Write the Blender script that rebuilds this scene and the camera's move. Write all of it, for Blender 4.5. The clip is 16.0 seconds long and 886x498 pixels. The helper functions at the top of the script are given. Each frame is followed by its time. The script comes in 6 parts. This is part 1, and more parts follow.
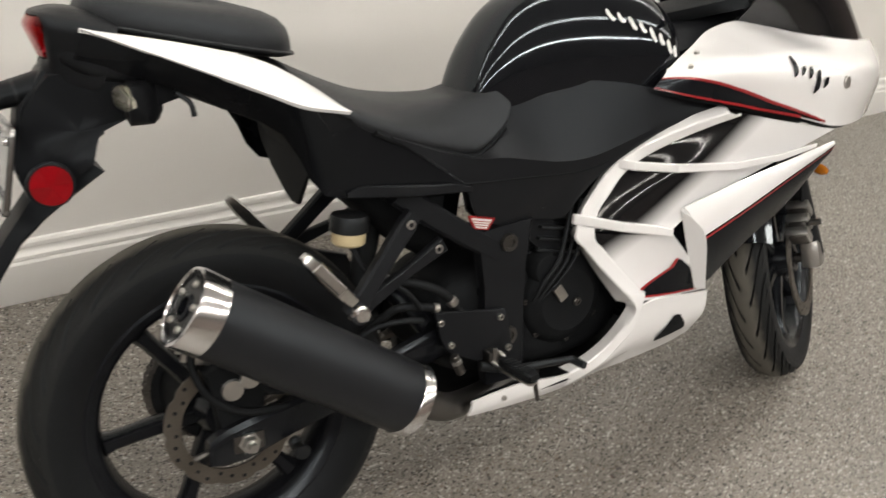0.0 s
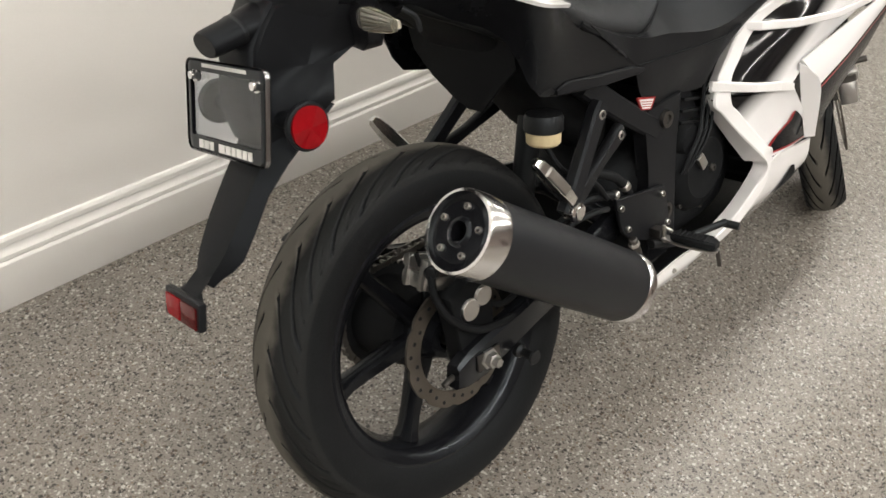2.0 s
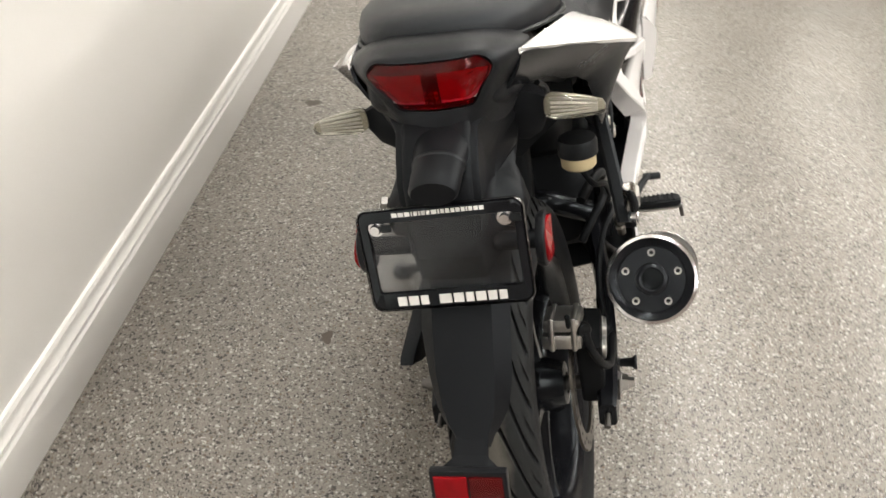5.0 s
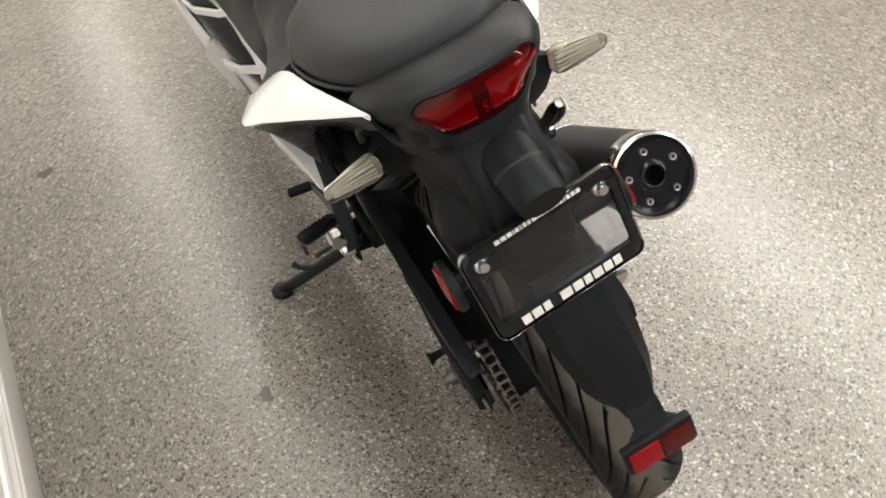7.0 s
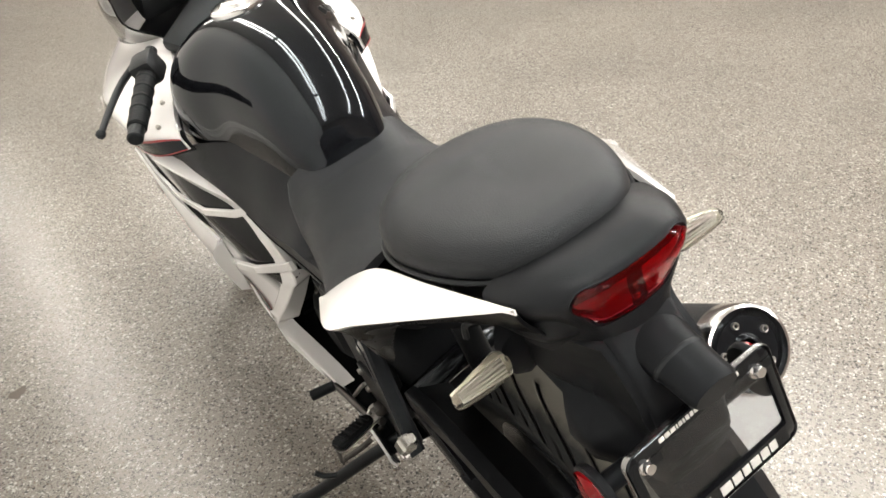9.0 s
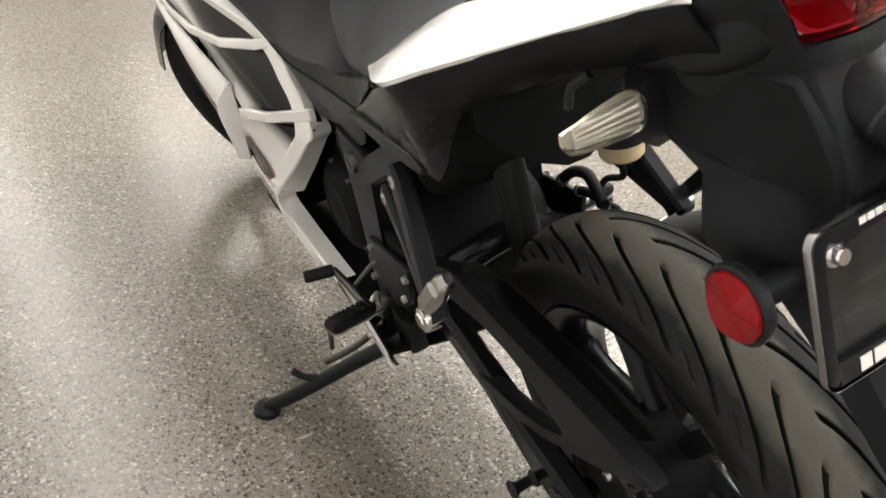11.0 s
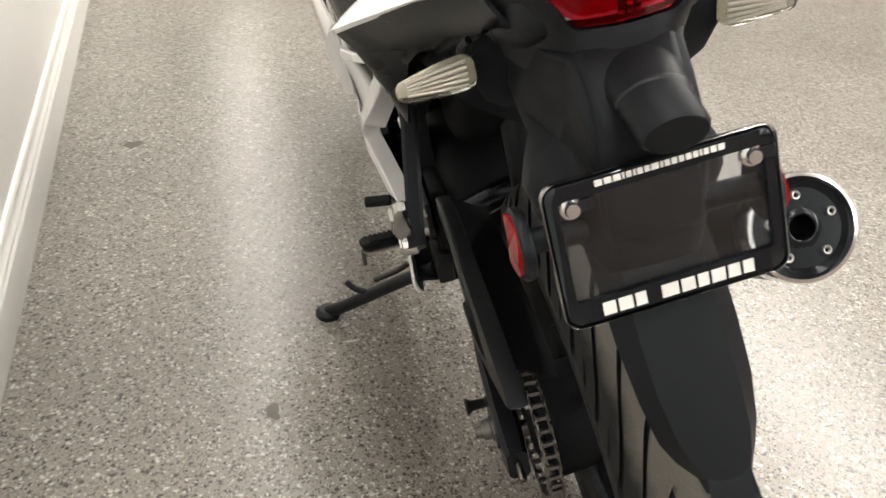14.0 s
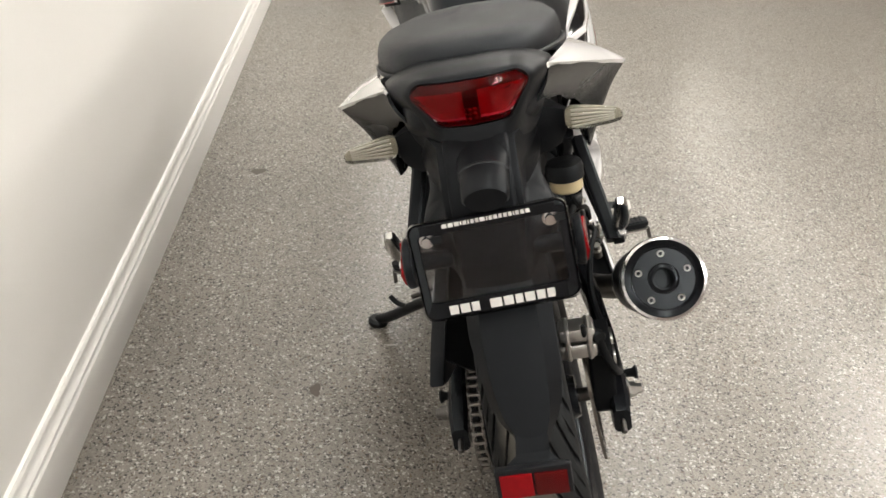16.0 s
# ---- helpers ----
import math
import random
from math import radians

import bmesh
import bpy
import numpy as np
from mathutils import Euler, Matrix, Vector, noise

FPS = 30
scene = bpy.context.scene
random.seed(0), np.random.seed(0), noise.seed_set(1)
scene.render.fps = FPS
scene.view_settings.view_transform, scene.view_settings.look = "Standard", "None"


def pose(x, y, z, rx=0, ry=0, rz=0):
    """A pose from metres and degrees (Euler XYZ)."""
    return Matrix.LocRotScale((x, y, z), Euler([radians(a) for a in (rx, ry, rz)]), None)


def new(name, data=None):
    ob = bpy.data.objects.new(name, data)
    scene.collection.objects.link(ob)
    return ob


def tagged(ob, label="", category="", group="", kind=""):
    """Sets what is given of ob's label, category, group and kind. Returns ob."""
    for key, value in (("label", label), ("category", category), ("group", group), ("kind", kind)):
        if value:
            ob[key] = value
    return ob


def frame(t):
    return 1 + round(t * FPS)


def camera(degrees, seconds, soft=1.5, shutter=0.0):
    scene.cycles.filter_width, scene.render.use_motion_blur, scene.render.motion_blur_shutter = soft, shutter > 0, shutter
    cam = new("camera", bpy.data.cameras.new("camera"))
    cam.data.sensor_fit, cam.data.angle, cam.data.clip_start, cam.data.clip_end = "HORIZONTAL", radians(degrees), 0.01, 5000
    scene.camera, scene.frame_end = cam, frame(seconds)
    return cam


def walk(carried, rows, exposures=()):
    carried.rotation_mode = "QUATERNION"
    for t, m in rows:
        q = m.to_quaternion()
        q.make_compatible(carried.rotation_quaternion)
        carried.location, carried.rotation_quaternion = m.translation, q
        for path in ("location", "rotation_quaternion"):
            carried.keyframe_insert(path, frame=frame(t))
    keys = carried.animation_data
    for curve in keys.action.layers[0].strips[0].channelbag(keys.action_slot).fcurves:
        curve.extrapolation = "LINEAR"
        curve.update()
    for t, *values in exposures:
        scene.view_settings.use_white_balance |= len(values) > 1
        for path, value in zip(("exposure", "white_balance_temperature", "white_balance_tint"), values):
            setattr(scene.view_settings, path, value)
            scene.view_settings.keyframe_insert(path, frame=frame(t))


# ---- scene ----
cam = camera(52.6, 16.0, shutter=0.4)
METRES = 3.5744
START = pose(-0.3655, -1.114, 1.3988, -32.253, -6.887, -31.891)
ROWS = [
    (0.0, 0.0, 0.0, 0.0, 0.0, 0.0, -0.0),
    (0.5, -0.0448, -0.009, -0.0029, -0.93, -1.62, 2.65),
    (1.0, -0.0866, -0.0125, -0.0066, -2.26, -3.14, 4.18),
    (1.5, -0.1225, 0.0019, -0.0029, -6.58, -4.46, 5.89),
    (1.8, -0.1485, 0.0144, 0.0057, -9.17, -6.26, 7.88),
    (2.0, -0.1655, 0.0216, 0.016, -11.08, -7.6, 9.09),
    (2.5, -0.2042, 0.0389, 0.0319, -17.9, -8.6, 10.55),
    (3.0, -0.254, 0.0515, 0.0507, -28.36, -11.92, 16.76),
    (3.5, -0.2874, 0.0773, 0.0679, -31.71, -13.46, 17.29),
    (4.0, -0.3082, 0.1095, 0.0891, -36.42, -15.4, 18.89),
    (4.2, -0.3130, 0.1158, 0.0965, -37.08, -15.69, 18.65),
    (6.3, -0.3557, 0.2158, 0.1753, -70.33, -36.89, 33.40),
    (6.5, -0.3508, 0.2248, 0.1811, -72.34, -38.18, 33.48),
    (7.0, -0.3483, 0.2536, 0.2075, -84.44, -46.39, 36.92),
    (7.5, -0.3439, 0.2765, 0.2249, -92.83, -48.65, 37.09),
    (8.0, -0.3411, 0.2903, 0.2374, -93.72, -43.21, 37.85),
    (8.2, -0.3406, 0.2926, 0.2395, -93.13, -41.91, 38.55),
    (10.3, -0.3110, 0.3621, 0.1895, -89.55, -36.72, 30.74),
    (10.5, -0.3115, 0.3714, 0.1802, -88.44, -36.5, 30.02),
    (11.0, -0.3185, 0.3866, 0.1642, -87.29, -34.55, 27.85),
    (11.5, -0.3262, 0.3934, 0.1499, -86.47, -34.02, 26.95),
    (12.0, -0.3309, 0.391, 0.1407, -85.82, -36.36, 26.51),
    (12.5, -0.3335, 0.38, 0.1393, -84.51, -38.64, 26.69),
    (13.0, -0.3355, 0.3653, 0.1405, -77.94, -34.67, 27.89),
    (13.5, -0.3345, 0.3372, 0.1371, -72.97, -30.19, 27.07),
    (14.0, -0.3404, 0.2967, 0.1358, -68.09, -28.12, 27.66),
    (14.5, -0.3503, 0.2598, 0.1389, -59.99, -24.24, 27.84),
    (14.8, -0.3573, 0.2411, 0.1431, -56.96, -22.38, 26.71),
    (15.0, -0.3575, 0.2282, 0.1438, -56.55, -21.5, 26.61),
    (15.5, -0.3732, 0.2026, 0.139, -56.2, -20.97, 26.95),
    (16.0, -0.3866, 0.1745, 0.134, -54.8, -19.47, 26.51),
]
walk(cam, [(t, START @ pose(METRES * x, METRES * y, METRES * z, 90 + pitch, roll, yaw)) for t, x, y, z, yaw, pitch, roll in ROWS],
     [(0.0, -0.76), (0.5, -0.76), (1.5, -.64), (2.5, -0.37), (4.0, -0.25), (7.0, -0.19), (8.0, -0.05), (10.5, 0.05), (11.5, 0.10), (12.5, 0.27), (13.0, .52), (13.5, 0.36), (14.0, 0.06), (15.0, -0.42), (16.0, -0.31)])

# ---- light ----
world = bpy.data.worlds.new("world")
scene.world = world
world.use_nodes = True
world.node_tree.nodes["Background"].inputs[0].default_value = (1.0, 0.96, 0.9, 1)
world.node_tree.nodes["Background"].inputs[1].default_value = 0.25


# ---- materials ----
def node(nt, kind, **inputs):
    n = nt.nodes.new(kind)
    for key, value in inputs.items():
        n.inputs[key.replace("_", " ")].default_value = value
    return n


def mat(name, color, rough=0.5, metal=0.0, coat=0.0, grain=0.0, grain_scale=400.0, bump=0.0, wear=0.06, wear_scale=9.0, spec=0.5):
    """A plain painted, plastic, rubber or metal surface with fine grain, larger wear in colour and gloss, and relief."""
    m = bpy.data.materials.new(name)
    m.use_nodes = True
    nt = m.node_tree
    b = nt.nodes["Principled BSDF"]
    b.inputs["Metallic"].default_value = metal
    b.inputs["Coat Weight"].default_value = coat
    b.inputs["Coat Roughness"].default_value = 0.04
    b.inputs["Specular IOR Level"].default_value = spec
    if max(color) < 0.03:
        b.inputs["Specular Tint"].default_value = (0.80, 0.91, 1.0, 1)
    tc = nt.nodes.new("ShaderNodeTexCoord")
    big = node(nt, "ShaderNodeTexNoise", Scale=wear_scale, Detail=5.0, Roughness=0.6)
    fine = node(nt, "ShaderNodeTexNoise", Scale=grain_scale, Detail=3.0)
    for n in (big, fine):
        nt.links.new(tc.outputs["Object"], n.inputs["Vector"])
    mix = nt.nodes.new("ShaderNodeMix")
    mix.data_type = "RGBA"
    mix.inputs["A"].default_value = (*[c * (1 - wear - grain) for c in color], 1)
    mix.inputs["B"].default_value = (*[min(1, c * (1 + wear + grain)) for c in color], 1)
    blend = node(nt, "ShaderNodeMath")
    blend.operation = "MULTIPLY_ADD"
    blend.inputs[1].default_value = 0.5
    half = nt.nodes.new("ShaderNodeMath")
    half.operation = "MULTIPLY"
    half.inputs[1].default_value = 0.5
    nt.links.new(fine.outputs["Fac"], half.inputs[0])
    nt.links.new(big.outputs["Fac"], blend.inputs[0])
    nt.links.new(half.outputs[0], blend.inputs[2])
    nt.links.new(blend.outputs[0], mix.inputs["Factor"])
    nt.links.new(mix.outputs["Result"], b.inputs["Base Color"])
    r = nt.nodes.new("ShaderNodeMapRange")
    r.inputs["To Min"].default_value = max(0.02, rough * 0.82)
    r.inputs["To Max"].default_value = min(1.0, rough * 1.18)
    nt.links.new(big.outputs["Fac"], r.inputs["Value"])
    nt.links.new(r.outputs["Result"], b.inputs["Roughness"])
    if bump:
        bp = node(nt, "ShaderNodeBump", Strength=bump, Distance=0.0015)
        nt.links.new(fine.outputs["Fac"], bp.inputs["Height"])
        nt.links.new(bp.outputs["Normal"], b.inputs["Normal"])
    return m


POLISHED = mat("polished_aluminium", (0.66, 0.66, 0.65), 0.2, metal=1.0, wear=0.1, wear_scale=60)
PLATERIM = mat("polished_dark_rim", (0.34, 0.34, 0.345), 0.22, metal=1.0, wear=0.15, wear_scale=40)
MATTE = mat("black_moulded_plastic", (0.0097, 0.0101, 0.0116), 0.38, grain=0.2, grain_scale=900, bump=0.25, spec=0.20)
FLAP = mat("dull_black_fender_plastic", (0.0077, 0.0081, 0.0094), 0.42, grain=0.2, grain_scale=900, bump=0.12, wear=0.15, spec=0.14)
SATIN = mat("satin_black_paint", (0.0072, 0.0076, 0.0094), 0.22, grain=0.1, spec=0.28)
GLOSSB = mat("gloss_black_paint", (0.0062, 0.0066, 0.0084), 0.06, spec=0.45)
WHITE = mat("gloss_white_paint", (0.83, 0.83, 0.84), 0.25, coat=1.0, wear=0.02)
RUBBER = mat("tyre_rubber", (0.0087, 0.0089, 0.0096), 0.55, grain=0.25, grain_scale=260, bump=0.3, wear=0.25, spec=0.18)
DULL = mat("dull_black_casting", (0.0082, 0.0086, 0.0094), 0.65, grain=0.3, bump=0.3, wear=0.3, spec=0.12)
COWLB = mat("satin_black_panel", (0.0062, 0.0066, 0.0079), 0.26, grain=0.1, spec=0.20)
VINYL = mat("seat_vinyl", (0.0152, 0.0156, 0.0174), 0.45, grain=0.2, grain_scale=700, bump=0.5, spec=0.35)
CHROME = mat("polished_chrome", (0.80, 0.80, 0.81), 0.17, metal=1.0, wear=0.05, wear_scale=30)
STEEL = mat("brushed_steel", (0.50, 0.49, 0.47), 0.34, metal=1.0, grain=0.2, wear=0.15)
ALU = mat("cast_aluminium", (0.55, 0.55, 0.54), 0.34, metal=1.0, grain=0.15, wear=0.15, bump=0.15)
DARKST = mat("dark_steel", (0.13, 0.125, 0.12), 0.4, metal=1.0, grain=0.2, wear=0.25)
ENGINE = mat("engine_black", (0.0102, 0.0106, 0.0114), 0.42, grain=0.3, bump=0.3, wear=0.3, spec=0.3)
MUFFLER = mat("muffler_black", (0.0132, 0.0136, 0.0154), 0.40, grain=0.15, grain_scale=1200, bump=0.15, spec=0.3)
RED = mat("red_paint", (0.30, 0.012, 0.016), 0.3, coat=0.5)
CREAM = mat("reservoir_plastic", (0.55, 0.46, 0.28), 0.45, wear=0.1)
BAR = mat("white_print", (0.72, 0.72, 0.71), 0.5)
WALLP = mat("wall_paint", (0.80, 0.79, 0.765), 0.55, grain=0.02, grain_scale=250, bump=0.12, wear=0.025, wear_scale=2.5)
TRIM = mat("trim_paint", (0.85, 0.845, 0.825), 0.35, wear=0.02, wear_scale=6)
CEIL = mat("ceiling_paint", (0.52, 0.51, 0.49), 0.8, wear=0.02)
DIMWALL = mat("brown_wall_paint", (0.25, 0.205, 0.18), 0.6, grain=0.05, bump=0.1, wear=0.08, wear_scale=2.0)


def tread_material():
    """Tyre rubber, scuffed tan-grey over the crown and black towards the shoulders."""
    m = mat("scuffed_tread_rubber", (0.0192, 0.0191, 0.0194), 0.72, grain=0.25, grain_scale=260, bump=0.3, wear=0.25, spec=0.22)
    nt = m.node_tree
    b = nt.nodes["Principled BSDF"]
    tc = nt.nodes.new("ShaderNodeTexCoord")
    xyz = nt.nodes.new("ShaderNodeSeparateXYZ")
    nt.links.new(tc.outputs["Object"], xyz.inputs[0])
    n = node(nt, "ShaderNodeTexNoise", Scale=35.0, Detail=4.0)
    nt.links.new(tc.outputs["Object"], n.inputs["Vector"])
    add = nt.nodes.new("ShaderNodeMath")
    add.operation = "MULTIPLY_ADD"
    add.inputs[1].default_value = 0.02
    nt.links.new(n.outputs["Fac"], add.inputs[0])
    nt.links.new(xyz.outputs["Y"], add.inputs[2])
    fit = nt.nodes.new("ShaderNodeMapRange")
    fit.inputs["From Min"].default_value, fit.inputs["From Max"].default_value = -0.06, 0.08
    nt.links.new(add.outputs[0], fit.inputs["Value"])
    r = nt.nodes.new("ShaderNodeValToRGB")
    e = r.color_ramp.elements
    e[0].position, e[0].color = 0.30, (0.0145, 0.0143, 0.014, 1)
    e[1].position, e[1].color = 0.80, (0.0145, 0.0142, 0.0138, 1)
    for p in (0.42, 0.68):
        e.new(p).color = (0.112, 0.105, 0.091, 1)
    nt.links.new(fit.outputs["Result"], r.inputs["Fac"])
    nt.links.new(r.outputs["Color"], b.inputs["Base Color"])
    return m


TREAD = tread_material()


def lens_material(name, color, rough=0.08, trans=0.6):
    m = bpy.data.materials.new(name)
    m.use_nodes = True
    nt = m.node_tree
    b = nt.nodes["Principled BSDF"]
    tc = nt.nodes.new("ShaderNodeTexCoord")
    v = node(nt, "ShaderNodeTexNoise", Scale=120.0)
    nt.links.new(tc.outputs["Object"], v.inputs["Vector"])
    mix = nt.nodes.new("ShaderNodeMix")
    mix.data_type = "RGBA"
    mix.inputs["A"].default_value = (*[c * 0.75 for c in color], 1)
    mix.inputs["B"].default_value = (*color, 1)
    nt.links.new(v.outputs["Fac"], mix.inputs["Factor"])
    nt.links.new(mix.outputs["Result"], b.inputs["Base Color"])
    b.inputs["Roughness"].default_value = rough
    b.inputs["Transmission Weight"].default_value = trans
    b.inputs["IOR"].default_value = 1.45
    b.inputs["Coat Weight"].default_value = 0.15
    return m


REDLENS_SHADED = lens_material("shaded_red_lens", (0.42, 0.002, 0.006), rough=0.05, trans=0.8)
REDREFL = lens_material("red_reflector", (0.27, 0.004, 0.008), rough=0.10, trans=0.05)
TAILLENS = lens_material("red_lamp_lens", (0.62, 0.003, 0.010), rough=0.04, trans=0.97)
TAILLENS.node_tree.nodes["Principled BSDF"].inputs["IOR"].default_value = 1.3
for lens in (REDLENS_SHADED, REDREFL, TAILLENS):
    lens.node_tree.nodes["Principled BSDF"].inputs["Coat Weight"].default_value = 0.0
    lens.node_tree.nodes["Principled BSDF"].inputs["Specular IOR Level"].default_value = 0.3
BOWL = mat("silvered_reflector", (0.62, 0.60, 0.58), 0.35, metal=0.35, wear=0.2, wear_scale=60)
CLEAR = lens_material("clear_lens", (0.90, 0.89, 0.82), rough=0.04, trans=0.95)
CLEAR.node_tree.nodes["Principled BSDF"].inputs["IOR"].default_value = 1.3
SMOKE = lens_material("smoked_screen", (0.012, 0.012, 0.014), trans=0.3)


def floor_material():
    """Epoxy floor: tan-grey ground with scattered black, brown and white flakes under a clear coat."""
    m = bpy.data.materials.new("flake_epoxy")
    m.use_nodes = True
    nt = m.node_tree
    b = nt.nodes["Principled BSDF"]
    tc = nt.nodes.new("ShaderNodeTexCoord")
    warp = node(nt, "ShaderNodeTexNoise", Scale=230.0, Detail=2.0)
    nt.links.new(tc.outputs["Object"], warp.inputs["Vector"])
    shift = nt.nodes.new("ShaderNodeMix")
    shift.data_type = "RGBA"
    shift.blend_type = "LINEAR_LIGHT"
    shift.inputs["Factor"].default_value = 0.0045
    nt.links.new(tc.outputs["Object"], shift.inputs["A"])
    nt.links.new(warp.outputs["Color"], shift.inputs["B"])

    def ramp(source, stops):
        r = nt.nodes.new("ShaderNodeValToRGB")
        r.color_ramp.interpolation = "CONSTANT"
        e = r.color_ramp.elements
        e[0].position, e[0].color = 0.0, (*stops[0][1], 1)
        e[1].position, e[1].color = stops[1][0], (*stops[1][1], 1)
        for p, c in stops[2:]:
            e.new(p).color = (*c, 1)
        nt.links.new(source, r.inputs["Fac"])
        return r.outputs["Color"]

    # the ground of finely broken chips
    fine = node(nt, "ShaderNodeTexVoronoi", Scale=330.0)
    nt.links.new(shift.outputs["Result"], fine.inputs["Vector"])
    fsep = nt.nodes.new("ShaderNodeSeparateColor")
    nt.links.new(fine.outputs["Color"], fsep.inputs[0])
    colour = ramp(fsep.outputs[0], ((0.0, (0.122, 0.110, 0.097)), (0.14, (0.206, 0.188, 0.164)), (0.5, (0.232, 0.214, 0.189)), (0.86, (0.279, 0.260, 0.232))))
    # single flakes on it, in two sizes
    height = None
    for scale, size, stops in ((135.0, 0.50, ((0.0, (0.028, 0.024, 0.021)), (0.45, (0.085, 0.060, 0.042)), (0.72, (0.50, 0.48, 0.44)))),
                               (215.0, 0.55, ((0.0, (0.035, 0.030, 0.026)), (0.5, (0.15, 0.11, 0.075)), (0.65, (0.47, 0.455, 0.42))))):
        cell = node(nt, "ShaderNodeTexVoronoi", Scale=scale)
        nt.links.new(shift.outputs["Result"], cell.inputs["Vector"])
        sep = nt.nodes.new("ShaderNodeSeparateColor")
        nt.links.new(cell.outputs["Color"], sep.inputs[0])
        flake = ramp(sep.outputs[0], stops)
        limit = nt.nodes.new("ShaderNodeMapRange")
        limit.inputs["From Min"].default_value, limit.inputs["From Max"].default_value = 0.48, 0.85
        limit.inputs["To Min"].default_value, limit.inputs["To Max"].default_value = 0.0, size
        nt.links.new(sep.outputs[1], limit.inputs["Value"])
        inside = nt.nodes.new("ShaderNodeMath")
        inside.operation = "LESS_THAN"
        nt.links.new(cell.outputs["Distance"], inside.inputs[0])
        nt.links.new(limit.outputs["Result"], inside.inputs[1])
        mix = nt.nodes.new("ShaderNodeMix")
        mix.data_type = "RGBA"
        nt.links.new(inside.outputs[0], mix.inputs["Factor"])
        nt.links.new(colour, mix.inputs["A"])
        nt.links.new(flake, mix.inputs["B"])
        colour = mix.outputs["Result"]
        height = height or inside.outputs[0]
    dirt = node(nt, "ShaderNodeTexNoise", Scale=2.2, Detail=6.0, Roughness=0.6)
    nt.links.new(tc.outputs["Object"], dirt.inputs["Vector"])
    dr = nt.nodes.new("ShaderNodeMapRange")
    dr.inputs["From Min"].default_value, dr.inputs["From Max"].default_value = 0.3, 0.7
    dr.inputs["To Min"].default_value, dr.inputs["To Max"].default_value = 0.80, 1.04
    nt.links.new(dirt.outputs["Fac"], dr.inputs["Value"])
    mul = nt.nodes.new("ShaderNodeMix")
    mul.data_type = "RGBA"
    mul.blend_type = "MULTIPLY"
    mul.inputs["Factor"].default_value = 1.0
    nt.links.new(colour, mul.inputs["A"])
    nt.links.new(dr.outputs["Result"], mul.inputs["B"])
    nt.links.new(mul.outputs["Result"], b.inputs["Base Color"])
    rr = nt.nodes.new("ShaderNodeMapRange")
    rr.inputs["To Min"].default_value, rr.inputs["To Max"].default_value = 0.28, 0.44
    nt.links.new(dirt.outputs["Fac"], rr.inputs["Value"])
    nt.links.new(rr.outputs["Result"], b.inputs["Roughness"])
    b.inputs["Coat Weight"].default_value = 0.55
    b.inputs["Coat Roughness"].default_value = 0.24
    peel = node(nt, "ShaderNodeTexNoise", Scale=70.0, Detail=2.0)
    nt.links.new(tc.outputs["Object"], peel.inputs["Vector"])
    bp0 = node(nt, "ShaderNodeBump", Strength=0.35, Distance=0.002)
    nt.links.new(peel.outputs["Fac"], bp0.inputs["Height"])
    bp = node(nt, "ShaderNodeBump", Strength=0.5, Distance=0.0008)
    nt.links.new(fsep.outputs[1], bp.inputs["Height"])
    nt.links.new(bp0.outputs["Normal"], bp.inputs["Normal"])
    nt.links.new(bp.outputs["Normal"], b.inputs["Normal"])
    nt.links.new(bp0.outputs["Normal"], b.inputs["Coat Normal"])
    return m


FLOOR = floor_material()


# ---- mesh helpers ----
def part(name, bm, material, parent=None, label="", sharp=38.0):
    """Link a bmesh as one mesh object under a thing or a part."""
    bmesh.ops.recalc_face_normals(bm, faces=bm.faces)
    for f in bm.faces:
        f.smooth = True
    limit = radians(sharp)
    for e in bm.edges:
        e.smooth = not (len(e.link_faces) != 2 or e.calc_face_angle(0.0) > limit)
    me = bpy.data.meshes.new(name)
    bm.to_mesh(me)
    bm.free()
    for m in (material if isinstance(material, (list, tuple)) else [material]):
        me.materials.append(m)
    ob = new(name, me)
    ob.parent = parent
    return tagged(ob, label=label) if label else ob


def spline(points, n):
    """n points along a smooth curve through the given points."""
    p = [Vector(q) for q in points]
    if len(p) == 2:
        return [p[0].lerp(p[1], i / (n - 1)) for i in range(n)]
    p = [2 * p[0] - p[1], *p, 2 * p[-1] - p[-2]]
    out, last = [], len(p) - 3
    for i in range(n):
        s = i / (n - 1) * last
        k = min(int(s), last - 1)
        t = s - k
        a, b, c, d = p[k:k + 4]
        out.append(0.5 * (2 * b + (c - a) * t + (2 * a - 5 * b + 4 * c - d) * t * t + (3 * b - a - 3 * c + d) * t ** 3))
    return out


def add_grid(bm, rows, close_rows=False, close_cols=False, caps=False):
    """Faces between rows of points."""
    g = [[bm.verts.new(p) for p in row] for row in rows]
    nr, nc = len(g), len(g[0])
    for i in range(nr if close_rows else nr - 1):
        for j in range(nc if close_cols else nc - 1):
            a, b = g[i], g[(i + 1) % nr]
            bm.faces.new((a[j], a[(j + 1) % nc], b[(j + 1) % nc], b[j]))
    if caps:
        bm.faces.new(g[0][::-1])
        bm.faces.new(g[-1])
    return g


def sheet(rails, nu=16, nv=6, thick=0.004):
    """A curved shell through rails (rows of points), with thickness."""
    bm = bmesh.new()
    rows = [spline(r, nu) for r in rails]
    cols = [spline([r[i] for r in rows], nv) for i in range(nu)]
    add_grid(bm, cols)
    if thick:
        bmesh.ops.recalc_face_normals(bm, faces=bm.faces)
        bmesh.ops.solidify(bm, geom=bm.faces[:], thickness=thick)
    return bm


